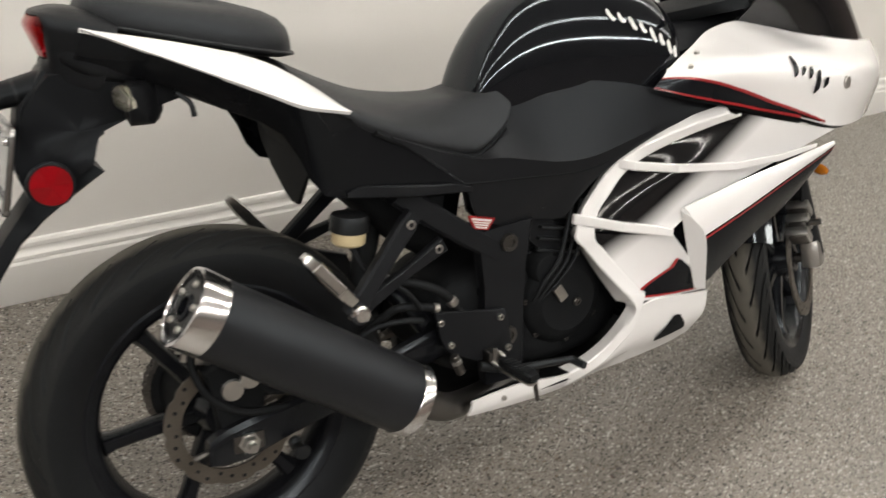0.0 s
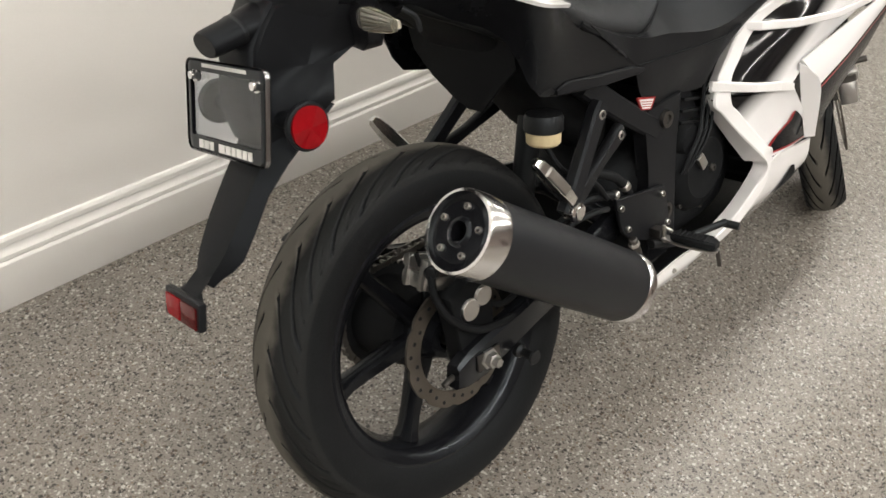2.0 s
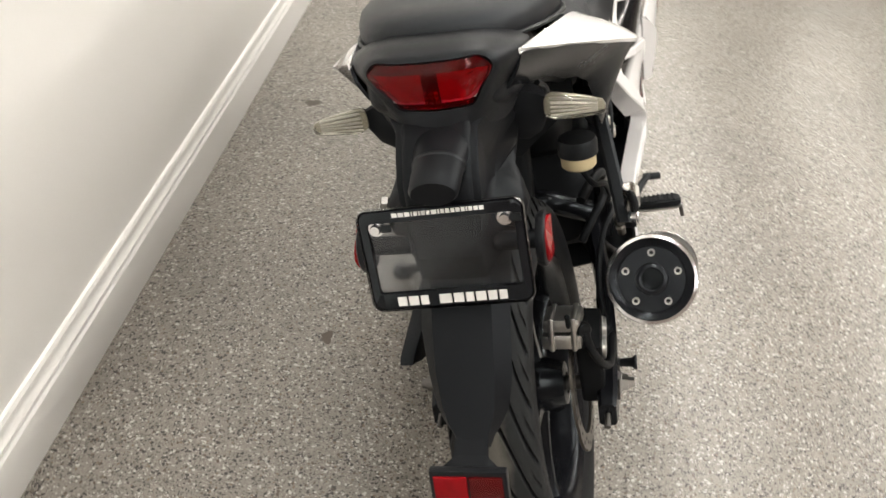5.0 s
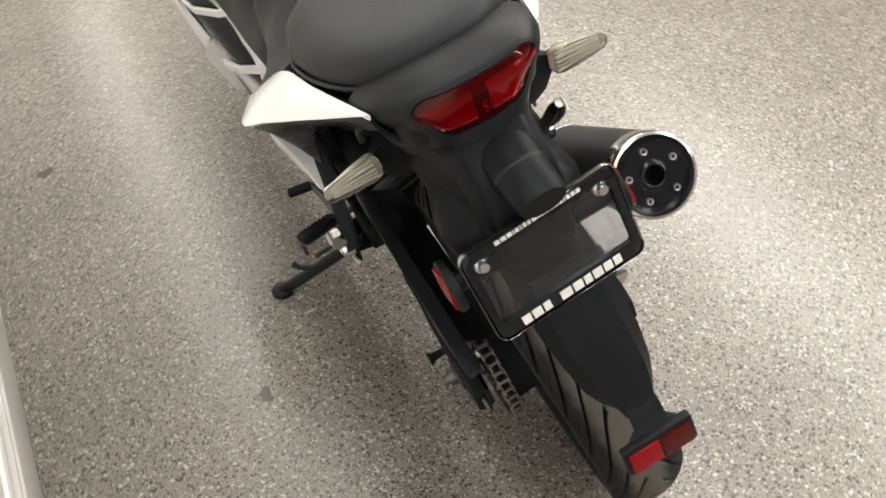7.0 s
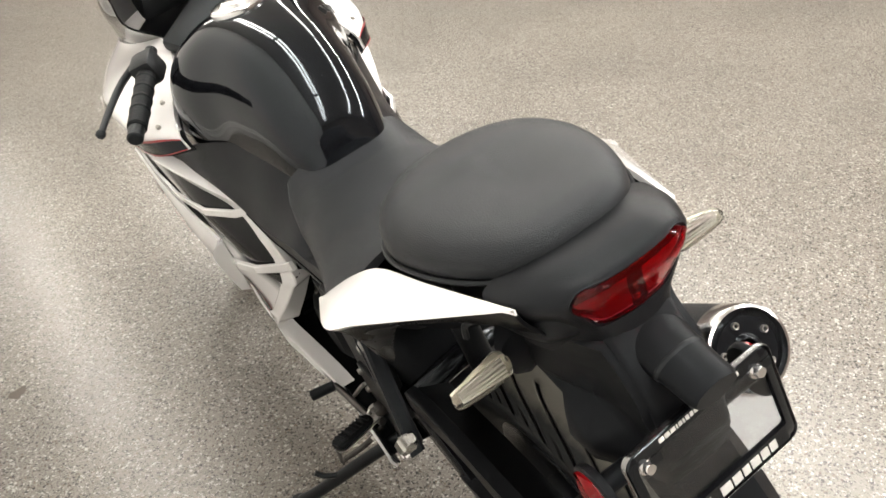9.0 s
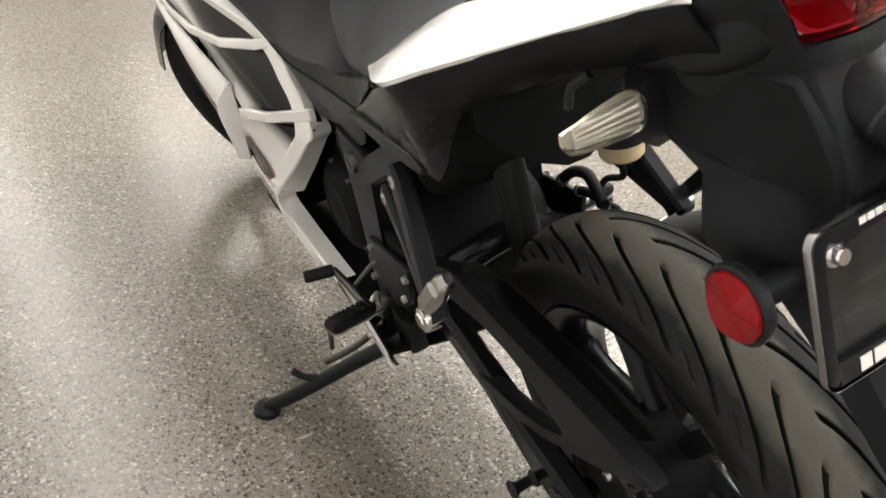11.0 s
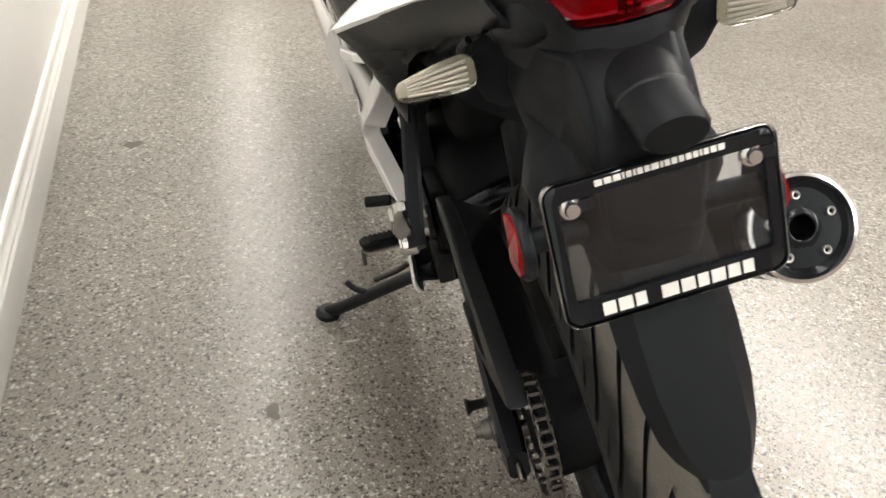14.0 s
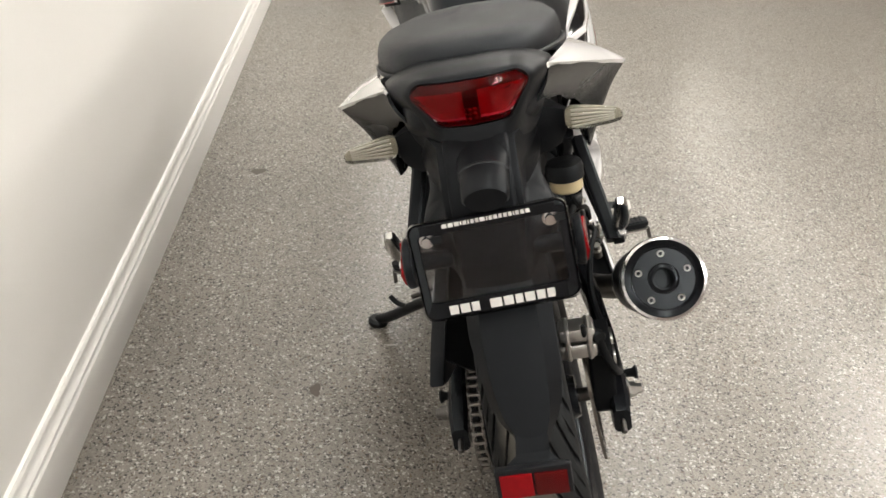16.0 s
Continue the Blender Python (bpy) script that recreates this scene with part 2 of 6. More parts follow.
def tube(points, radius, n=24, seg=10, bm=None, flat=1.0):
    """A round bar bent along a smooth curve; radius may be a pair that tapers. flat squeezes it along its side."""
    bm = bm or bmesh.new()
    path = spline(points, n if len(points) > 2 else 2)
    r0, r1 = radius if isinstance(radius, tuple) else (radius, radius)
    rows, up = [], None
    for i, p in enumerate(path):
        t = (path[min(i + 1, len(path) - 1)] - path[max(i - 1, 0)]).normalized()
        if up is None:
            up = t.orthogonal().normalized() if abs(t.z) > 0.9 else t.cross(Vector((0, 0, 1))).normalized()
        up = (up - t * up.dot(t)).normalized()
        side = t.cross(up)
        r = r0 + (r1 - r0) * i / (len(path) - 1)
        rows.append([p + r * (math.cos(a) * up * flat + math.sin(a) * side) for a in [2 * math.pi * k / seg for k in range(seg)]])
    add_grid(bm, rows, close_cols=True, caps=True)
    return bm


def lathe(profile, seg=48, matrix=None, bm=None, closed=False):
    """Turn a profile of (radius, along) round the local y axis."""
    bm = bm or bmesh.new()
    m = matrix or Matrix()
    rows = [[m @ Vector((r * math.cos(a), y, r * math.sin(a))) for r, y in profile] for a in [2 * math.pi * k / seg for k in range(seg)]]
    add_grid(bm, rows, close_rows=True, close_cols=closed)
    return bm


def axis_to(a, b):
    """The pose whose local y runs from a to b, with its origin at a."""
    a, b = Vector(a), Vector(b)
    return Matrix.Translation(a) @ (b - a).to_track_quat("Y", "Z").to_matrix().to_4x4()


def rod(a, b, r, bm=None, seg=16, bevel=0.0):
    """A straight cylinder from a to b with softened rims."""
    length = (Vector(b) - Vector(a)).length
    e = bevel or min(r * 0.2, length * 0.2)
    prof = [(0.0001, 0), (r - e, 0), (r, e), (r, length - e), (r - e, length), (0.0001, length)]
    return lathe(prof, seg, axis_to(a, b), bm)


def block(size, matrix=None, bevel=0.004, bm=None, taper=1.0):
    """A box with bevelled edges, centred, its top scaled by taper."""
    b = bmesh.new()
    bmesh.ops.create_cube(b, size=1.0)
    for v in b.verts:
        k = taper if v.co.z > 0 else 1.0
        v.co = Vector((v.co.x * size[0] * k, v.co.y * size[1] * k, v.co.z * size[2]))
    if bevel:
        bmesh.ops.bevel(b, geom=b.edges[:], offset=min(bevel, min(size) * 0.45), segments=2, affect="EDGES", profile=0.6)
    b.transform(matrix or Matrix())
    return join(bm, b)


def join(bm, other):
    if bm is None:
        return other
    me = bpy.data.meshes.new("join")
    other.to_mesh(me)
    other.free()
    bm.from_mesh(me)
    bpy.data.meshes.remove(me)
    return bm


def slab(outline, v0, v1, bevel=0.002, bm=None):
    """A flat plate in the bike's side plane: an outline of (along, up) from v0 to v1, its rim bevelled."""
    b = bmesh.new()
    a = [b.verts.new((u, v0, w)) for u, w in outline]
    c = [b.verts.new((u, v1, w)) for u, w in outline]
    n = len(outline)
    fa, fc = b.faces.new(a[::-1]), b.faces.new(c)
    for i in range(n):
        b.faces.new((a[i], a[(i + 1) % n], c[(i + 1) % n], c[i]))
    if bevel:
        rim = [e for f in (fa, fc) for e in f.edges]
        bmesh.ops.bevel(b, geom=rim, offset=bevel, segments=2, affect="EDGES", profile=0.6)
    bmesh.ops.triangulate(b, faces=[f for f in b.faces if len(f.verts) > 4])
    return join(bm, b)


def hull(stations, seg=28, n=24, power=2.4, cap=True):
    """A closed rounded body lofted along the bike. Stations: (along, bottom, top, half width, lean of the section along)."""
    s = spline3(stations, n)
    bm = bmesh.new()
    rows = []
    for u, wb, wt, hw, sh in s:
        mid, h = (wb + wt) / 2, (wt - wb) / 2
        row = []
        for k in range(seg):
            a = 2 * math.pi * k / seg
            c, d = math.cos(a), math.sin(a)
            z = math.copysign(abs(d) ** (2 / power), d)
            row.append((u + sh * z, hw * math.copysign(abs(c) ** (2 / power), c), mid + h * z))
        rows.append(row)
    add_grid(bm, rows, close_cols=True, caps=cap)
    return bm


def spline3(stations, n):
    """spline() for rows of five numbers."""
    a = spline([s[:3] for s in stations], n)
    b = spline([(s[3], s[4], 0) for s in stations], n)
    return [(*p, q[0], q[1]) for p, q in zip(a, b)]


def bolt(p, d, r, parent, material=None, head=0.006):
    """A socket-head bolt at p, facing along d."""
    p, d = Vector(p), Vector(d).normalized()
    m = axis_to(p, p + d)
    prof = [(r, -0.004), (r, head * 0.75), (r * 0.85, head), (r * 0.5, head), (r * 0.5, head * 0.4), (0.0001, head * 0.4)]
    return part("bolt", lathe(prof, 14, m), material or STEEL, parent)


# ---- the room ----
def wall(name, a, b, h, thick, material):
    """An upright wall from a to b on the floor, its thickness to the right of that line."""
    a, b = Vector((*a, 0)), Vector((*b, 0))
    along = (b - a).normalized()
    off = Vector((along.y, -along.x, 0)) * thick
    bm = bmesh.new()
    add_grid(bm, [[a, b, b + off, a + off], [q + Vector((0, 0, h)) for q in (a, b, b + off, a + off)]], close_cols=True, caps=True)
    ob = part(name, bm, material)
    return tagged(ob, kind="structure", label="unseen brown wall closing the room, kept dark to dim reflections", category="wall")


X0, X1, Y_R, ROOM_H = -4.5, 10.5, -6.5, 2.75
WALL_Y, WALL_SLOPE = 0.882, 0.022


def wy(x):
    return WALL_Y + WALL_SLOPE * x


bm = bmesh.new()
add_grid(bm, [[(X0 - 0.3, Y_R - 0.3, 0), (X1 + 0.3, Y_R - 0.3, 0)], [(X0 - 0.3, 1.6, 0), (X1 + 0.3, 1.6, 0)]])
bmesh.ops.recalc_face_normals(bm, faces=bm.faces)
floor = tagged(part("floor", bm, FLOOR), "speckled grey and tan flake epoxy floor, glossy", "floor", kind="structure")
tagged(wall("wall_left", (X0, wy(X0)), (X1, wy(X1)), ROOM_H, -0.12, WALLP), "smooth off-white painted wall above a tall baseboard")
# unseen walls, added in dark brown so black parts reflect less light
wall("wall_right", (X0, Y_R), (X1, Y_R), ROOM_H, 0.12, DIMWALL)
wall("wall_back", (X0, Y_R), (X0, wy(X0)), ROOM_H, -0.12, DIMWALL)
wall("wall_front", (X1, Y_R), (X1, wy(X1)), ROOM_H, 0.12, DIMWALL)
# unseen ceiling, its colour lowered to cut the bounced light
bm = bmesh.new()
add_grid(bm, [[(x, y, z) for x, y in ((X0 - 0.3, Y_R - 0.3), (X1 + 0.3, Y_R - 0.3), (X1 + 0.3, 1.6), (X0 - 0.3, 1.6))] for z in (ROOM_H, ROOM_H + 0.15)], close_cols=True, caps=True)
tagged(part("ceiling", bm, CEIL), "unseen flat ceiling, greyed to dim its bounce light", "ceiling", kind="structure")


def baseboard():
    """A tall moulded skirting along the left wall."""
    prof = [(0.0, 0.0), (0.016, 0.0), (0.017, 0.004), (0.017, 0.110), (0.015, 0.114), (0.0115, 0.117), (0.0145, 0.121), (0.0145, 0.130), (0.011, 0.134), (0.008, 0.140), (0.0065, 0.148), (0.0095, 0.152), (0.0095, 0.162), (0.006, 0.169), (0.0, 0.171)]
    bm = bmesh.new()
    d = Vector((1, WALL_SLOPE, 0)).normalized()
    nrm = Vector((d.y, -d.x, 0))
    rows = [[Vector((x, wy(x), 0)) + nrm * o + Vector((0, 0, h)) for o, h in prof] for x in (X0, X1)]
    add_grid(bm, rows, caps=True)
    return tagged(part("baseboard", bm, TRIM, sharp=25), "tall white moulded wooden baseboard", "baseboard", kind="structure")


baseboard()


def ceiling_light(x, y, length=2.4):
    """A surface-mounted strip light with two bare tubes."""
    root = tagged(new("ceiling_light"), "white strip light with two fluorescent tubes", "ceiling light", "ceiling lights")
    root.location = (x, y, ROOM_H)
    part("housing", block((length, 0.14, 0.05), Matrix.Translation((0, 0, -0.026)), 0.006), CEIL, root)
    for s in (-1, 1):
        part("fluorescent_tube", rod((-length / 2 + 0.02, s * 0.045, -0.068), (length / 2 - 0.02, s * 0.045, -0.068), 0.014), TUBE, root)
    return root


TUBE = bpy.data.materials.new("glowing_tube")
TUBE.use_nodes = True
TUBE.node_tree.nodes["Principled BSDF"].inputs["Emission Color"].default_value = (1.0, 0.95, 0.87, 1)
TUBE.node_tree.nodes["Principled BSDF"].inputs["Emission Strength"].default_value = 25.0
LIGHTS = [(x, y) for y in (0.25, -1.35, -3.0) for x in (-2.4, 0.1, 2.6, 5.1, 7.6)]
for lx, ly in LIGHTS:
    ceiling_light(lx, ly)
    for s in (-1, 1):
        ld = bpy.data.lights.new("tube_light", "AREA")
        ld.shape, ld.size, ld.size_y = "RECTANGLE", 2.36, 0.03
        ld.energy, ld.color = {0.25: 6.0, -1.35: 10.0 if lx < 4 else 9.0, -3.0: 37.0 if lx < 4 else 9.0}[ly], (1.0, 0.952, 0.885)
        lo = new("tube_light", ld)
        lo.location = (lx, ly + s * 0.045, ROOM_H - 0.085)

# ---- the motorcycle ----
bike = tagged(new("motorcycle"), "white and black sport motorcycle leaning on its side stand", "motorcycle")
bike.matrix_world = pose(0, -0.047, 0.003, -15, 0, -2.6)
AXLE, FRONT_U = Vector((0.039, 0, 0.311)), 1.468


def tyre(name, radius, rim_r, half, parent, centre, pitch_n, flip=1):
    """A tyre of rounded section; its mesh follows the swept grooves that are cut in on either side."""
    step, nc = 24, 60
    seg = pitch_n * step
    pitch = 2 * math.pi / pitch_n
    crown = half * 1.22
    bm = bmesh.new()
    rows = []
    for i in range(seg):
        row = []
        for j in range(nc + 1):
            q = -1 + 2 * j / nc
            s = abs(q)
            ang = q * radians(84)
            if s < 0.72:
                y = half * math.sin(ang) / math.sin(radians(84))
                r = radius - crown * 0.62 * (1 - math.cos(ang))
            else:
                k = (s - 0.72) / 0.28
                edge = radius - crown * 0.62 * (1 - math.cos(radians(84) * 0.72))
                y = math.copysign(half * (math.sin(radians(84) * 0.72) / math.sin(radians(84)) + 0.06 * math.sin(k * math.pi * 0.75)) - 0.012 * k * k, q)
                r = edge + (rim_r - edge) * k
            t = max(0.0, min(1.0, (s - 0.09) / 0.66))
            g = 1 - (1 - t) ** 1.12
            a = 2 * math.pi * i / seg + flip * pitch * 2.0 * (0.45 * g + 0.55 * g * g * (3 - 2 * g))
            at = (i + (step // 2 if q > 0 else 0)) % step
            d = min(at, step - at)
            if 0.08 < s < 0.74 and d < 3:
                r -= 0.0070 * (1, 0.92, 0.25)[d] * min(1, (s - 0.08) * 14 + 0.2, (0.74 - s) * 9)
            d = abs(at - step // 2)
            if 0.54 < s < 0.68 and d < 2:
                r -= 0.005 * (1, 0.8)[d] * min(1, (s - 0.54) * 20 + 0.1, (0.68 - s) * 20 + 0.1)
            row.append(centre + Vector((r * math.cos(a), y, r * math.sin(a))))
        rows.append(row)
    add_grid(bm, rows, close_rows=True)
    bm.faces.index_update()
    bm.faces.ensure_lookup_table()
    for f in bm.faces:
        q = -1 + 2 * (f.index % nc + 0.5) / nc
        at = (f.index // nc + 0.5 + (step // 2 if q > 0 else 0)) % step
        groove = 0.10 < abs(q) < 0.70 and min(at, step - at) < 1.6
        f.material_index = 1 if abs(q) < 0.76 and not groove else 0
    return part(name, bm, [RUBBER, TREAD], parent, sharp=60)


def cast_rim(parent, centre, rim_r, half, spokes, start, m=None):
    """A cast rim: outer band with lips, hub and tapered spokes."""
    T = Matrix.Translation(centre)
    prof = [(rim_r + 0.004, -half), (rim_r - 0.004, -half - 0.002), (rim_r - 0.014, -half + 0.003), (rim_r - 0.022, -half + 0.008), (rim_r - 0.027, -half + 0.020),
            (rim_r - 0.034, 0), (rim_r - 0.027, half - 0.020), (rim_r - 0.022, half - 0.008), (rim_r - 0.014, half - 0.003), (rim_r - 0.004, half + 0.002), (rim_r + 0.004, half)]
    part("rim", lathe(prof, 72, T), SATIN, parent)
    part("hub", lathe([(0.018, -0.062), (0.034, -0.06), (0.044, -0.03), (0.046, 0), (0.05, 0.03), (0.058, 0.055), (0.018, 0.06)], 36, T), SATIN, parent)
    for k in range(spokes):
        a = radians(start + 360 / spokes * k)
        d, side = Vector((math.cos(a), 0, math.sin(a))), Vector((-math.sin(a), 0, math.cos(a)))
        rows = []
        for r, w, h in ((0.036, 0.018, 0.026), (0.08, 0.0145, 0.021), (0.14, 0.0135, 0.018), (rim_r - 0.05, 0.0135, 0.019), (rim_r - 0.032, 0.017, 0.024)):
            rows.append([centre + d * r + side * w * cx + Vector((0, h * cy, 0)) for cx, cy in ((-1, -0.55), (-0.55, -1), (0.55, -1), (1, -0.55), (1, 0.55), (0.55, 1), (-0.55, 1), (-1, 0.55))])
        bm = bmesh.new()
        add_grid(bm, rows, close_cols=True, caps=True)
        part("spoke", bm, SATIN, parent)


DISC = mat("worn_disc_steel", (0.18, 0.165, 0.145), 0.45, metal=1.0, grain=0.25, wear=0.2, wear_scale=25)


def brake_disc(parent, centre, v, outer, inner, petals=10):
    """A petal brake disc; black plugs stand for the shade in its drilled holes."""
    seg = petals * 16
    bm = bmesh.new()
    rows = []
    for i in range(seg):
        a = 2 * math.pi * i / seg
        ro = outer - 0.004 * max(0, math.cos(a * petals)) ** 4
        rows.append([centre + Vector((r * math.cos(a), y, r * math.sin(a))) for r, y in ((inner, v), (ro, v), (ro, v - 0.0045), (inner, v - 0.0045))])
    add_grid(bm, rows, close_rows=True, close_cols=True)
    disc = part("brake_disc", bm, DISC, parent, "steel brake disc with scalloped rim")
    bm = bmesh.new()
    for i in range(petals * 3):
        a = 2 * math.pi * i / (petals * 3)
        r = inner + (outer - inner) * (0.3 + 0.2 * (i % 3))
        c = centre + Vector((r * math.cos(a), 0, r * math.sin(a)))
        rod(c + Vector((0, v + 0.0006, 0)), c + Vector((0, v - 0.0051, 0)), 0.0038, bm, 8)
    part("dark_hole_plugs", bm, ENGINE, parent)
    return disc


REAR_M = Matrix.Translation((0.0255, -0.018, 0.3116)) @ pose(0, 0, 0, -4.5, 0, 0) @ Matrix.Translation(-AXLE)
rear = part("rear_wheel", lathe([(0.012, -0.12), (0.012, 0.125)], 16, Matrix.Translation(AXLE)), DARKST, bike)
rear.matrix_local = REAR_M
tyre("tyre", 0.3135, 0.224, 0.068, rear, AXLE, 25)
cast_rim(rear, AXLE, 0.224, 0.05, 6, 186)
brake_disc(rear, AXLE, -0.083, 0.110, 0.082)


# ---- rear end of the motorcycle ----
def S(points, s):
    """Points given for the left side, put on side s (1 left, -1 right)."""
    return [(u, v * s, w) for u, v, w in points]


def along(points, f):
    """The point at f, from 0 to 1, on the curve that spline() draws."""
    p = [Vector(q) for q in points]
    if len(p) == 2:
        return p[0].lerp(p[1], f)
    last = len(p) - 1
    p = [2 * p[0] - p[1], *p, 2 * p[-1] - p[-2]]
    k = max(0, min(int(f * last), last - 1))
    t = f * last - k
    a, b, c, d = p[k:k + 4]
    return 0.5 * (2 * b + (c - a) * t + (2 * a - 5 * b + 4 * c - d) * t * t + (3 * b - a - 3 * c + d) * t ** 3)


def surf(rails, a, t):
    """The point and outward normal on a sheet() at a along and t across its rails."""
    def at(x, y):
        return along([along(r, max(0, min(1, x))) for r in rails], max(0, min(1, y)))
    p = at(a, t)
    n = (at(a + 0.03, t) - at(a - 0.03, t)).cross(at(a, t + 0.06) - at(a, t - 0.06)).normalized()
    return p, n if n.y * p.y > 0 else -n


def decal(rails, band, lift=0.0022):
    """A painted band on a sheet(): rows of (along, from, to) across, filled in between."""
    bm = bmesh.new()
    rows = []
    for (a0, f0, t0), (a1, f1, t1) in zip(band, band[1:]):
        for q in range(6):
            f = q / 6
            rows.append((a0 + (a1 - a0) * f, f0 + (f1 - f0) * f, t0 + (t1 - t0) * f))
    rows.append(band[-1])
    grid = []
    for a, t0, t1 in rows:
        row = []
        for k in range(9):
            p, n = surf(rails, a, t0 + (t1 - t0) * k / 8)
            row.append(p + n * lift)
        grid.append(row)
    add_grid(bm, grid)
    return bm


def facet_panel(top, low, n, bulge, thick):
    """A shell between two edges given point by point, nearly flat across, bowed outwards by bulge."""
    bm = bmesh.new()
    cols = []
    for p, q in zip(top, low):
        p, q = Vector(p), Vector(q)
        out = Vector((0, math.copysign(1, p.y), 0.25)).normalized()
        cols.append([p.lerp(q, k / n) + out * bulge * math.sin(math.pi * k / n) for k in range(n + 1)])
    add_grid(bm, cols)
    bmesh.ops.recalc_face_normals(bm, faces=bm.faces)
    bmesh.ops.solidify(bm, geom=bm.faces[:], thickness=thick)
    return bm


def bar_loft(sections):
    """A solid lofted through four-cornered sections, each (centre, half across, half along its second axis, first axis, second axis)."""
    bm = bmesh.new()
    rows = []
    for c, a, b, x, y in sections:
        c, x, y = Vector(c), Vector(x).normalized(), Vector(y).normalized()
        rows.append([c + x * a * i + y * b * j for i, j in ((-1, -0.6), (-0.75, -1), (0.75, -1), (1, -0.6), (1, 0.6), (0.75, 1), (-0.75, 1), (-1, 0.6))])
    add_grid(bm, rows, close_cols=True, caps=True)
    return bm


# side cowls, black, with the white tail panels above them
for s in (1, -1):
    top = S([(-0.122, 0.098, 0.950), (-0.08, 0.117, 0.938), (-0.03, 0.140, 0.916), (0.03, 0.166, 0.890), (0.09, 0.192, 0.864), (0.12, 0.206, 0.851), (0.14, 0.215, 0.842), (0.165, 0.210, 0.836), (0.19, 0.200, 0.828), (0.215, 0.186, 0.817), (0.28, 0.170, 0.790), (0.35, 0.158, 0.750), (0.405, 0.150, 0.710), (0.455, 0.146, 0.668)], s)
    low = S([(-0.134, 0.080, 0.915), (-0.06, 0.092, 0.886), (0.012, 0.112, 0.860), (0.058, 0.122, 0.8325), (0.103, 0.136, 0.8135), (0.133, 0.146, 0.791), (0.155, 0.151, 0.754), (0.169, 0.155, 0.7185), (0.1925, 0.157, 0.690), (0.2335, 0.155, 0.680), (0.30, 0.152, 0.670), (0.36, 0.150, 0.663), (0.42, 0.147, 0.659), (0.458, 0.146, 0.656)], s)
    cowl_ob = part("side_cowl", facet_panel(top, low, 12, 0.004, 0.004), COWLB, bike, "satin black tail side panel", sharp=50)
    part("cowl_trim", bar_loft([((u, v * s, w), h, 0.005, (0.08, 0, 1), (0, 1, 0)) for u, v, w, h in ((0.226, 0.158, 0.688, 0.004), (0.250, 0.159, 0.690, 0.010), (0.34, 0.156, 0.677, 0.010), (0.43, 0.152, 0.668, 0.008), (0.462, 0.150, 0.662, 0.004))]), MATTE, cowl_ob)
    inner = S([(-0.125, 0.096, 0.957), (0.0, 0.124, 0.933), (0.10, 0.138, 0.906), (0.16, 0.158, 0.874), (0.224, 0.193, 0.825)], s)
    crown = S([(-0.124, 0.099, 0.958), (0.0, 0.141, 0.922), (0.095, 0.170, 0.891), (0.152, 0.190, 0.863), (0.224, 0.195, 0.826)], s)
    outer = S([(-0.122, 0.101, 0.956), (0.0, 0.1555, 0.905), (0.09, 0.1955, 0.867), (0.145, 0.2195, 0.844), (0.224, 0.197, 0.825)], s)
    part("tail_panel", sheet([inner, crown, outer], 30, 10, 0.006), WHITE, bike, "gloss white tail panel")
    # footpeg-side strap hook under the tail
    part("strap_hook", tube(S([(-0.005, 0.095, 0.86), (0.012, 0.102, 0.845), (0.016, 0.104, 0.825)], s), 0.004, 10, 8), ENGINE, bike)

def ring(half, v0):
    """A closed ring of points from bottom centre up one side and down the other. Half points: (across, up, along)."""
    pts = [(u, v0 + v, w) for v, w, u in half[::-1]] + [(u, v0 - v, w) for v, w, u in half[1:]]
    return pts


part("tail_cover", sheet([ring([(0, 0.977, -0.090), (0.055, 0.973, -0.085), (0.095, 0.955, -0.075), (0.104, 0.944, -0.080), (0.094, 0.915, -0.090), (0.074, 0.872, -0.104), (0.036, 0.866, -0.150), (0, 0.866, -0.160)], 0.0),
                          ring([(0, 0.983, -0.140), (0.050, 0.981, -0.135), (0.086, 0.966, -0.122), (0.096, 0.950, -0.120), (0.083, 0.925, -0.123), (0.057, 0.884, -0.140), (0.034, 0.882, -0.172), (0, 0.882, -0.176)], -0.002),
                          ring([(0, 0.979, -0.169), (0.034, 0.979, -0.167), (0.063, 0.975, -0.160), (0.078, 0.958, -0.156), (0.066, 0.932, -0.157), (0.048, 0.907, -0.160), (0.025, 0.901, -0.171), (0, 0.901, -0.173)], -0.004),
                          ring([(0, 0.9735, -0.176), (0.030, 0.9735, -0.175), (0.0575, 0.9735, -0.169), (0.0695, 0.959, -0.166), (0.0565, 0.937, -0.166), (0.042, 0.915, -0.164), (0.020, 0.913, -0.168), (0, 0.912, -0.169)], -0.004)], 84, 14, 0.005), MATTE, bike, sharp=40)
part("tail_body", hull([(-0.158, 0.915, 0.958, 0.056, 0), (-0.145, 0.900, 0.962, 0.074, 0), (-0.11, 0.880, 0.958, 0.086, 0), (-0.05, 0.868, 0.945, 0.092, 0), (0.03, 0.858, 0.925, 0.094, 0)], 32, 18, 4.0), MATTE, bike)

# tail lamp
lamp_rails = [[(e, -b - 0.004, w), (m + 0.004, -b * 0.72 - 0.004, w), (m, -0.004, w), (m + 0.004, b * 0.72 - 0.004, w), (e, b - 0.004, w)]
              for e, m, b, w in ((-0.168, -0.178, 0.056, 0.972), (-0.168, -0.184, 0.068, 0.9585), (-0.164, -0.178, 0.055, 0.937), (-0.161, -0.171, 0.041, 0.916))]
tail = part("tail_light", sheet([[(u + 0.014, v * 1.03, w) for u, v, w in r] for r in lamp_rails], 20, 10, 0.004), ENGINE, bike, "red tail lamp in a black surround")
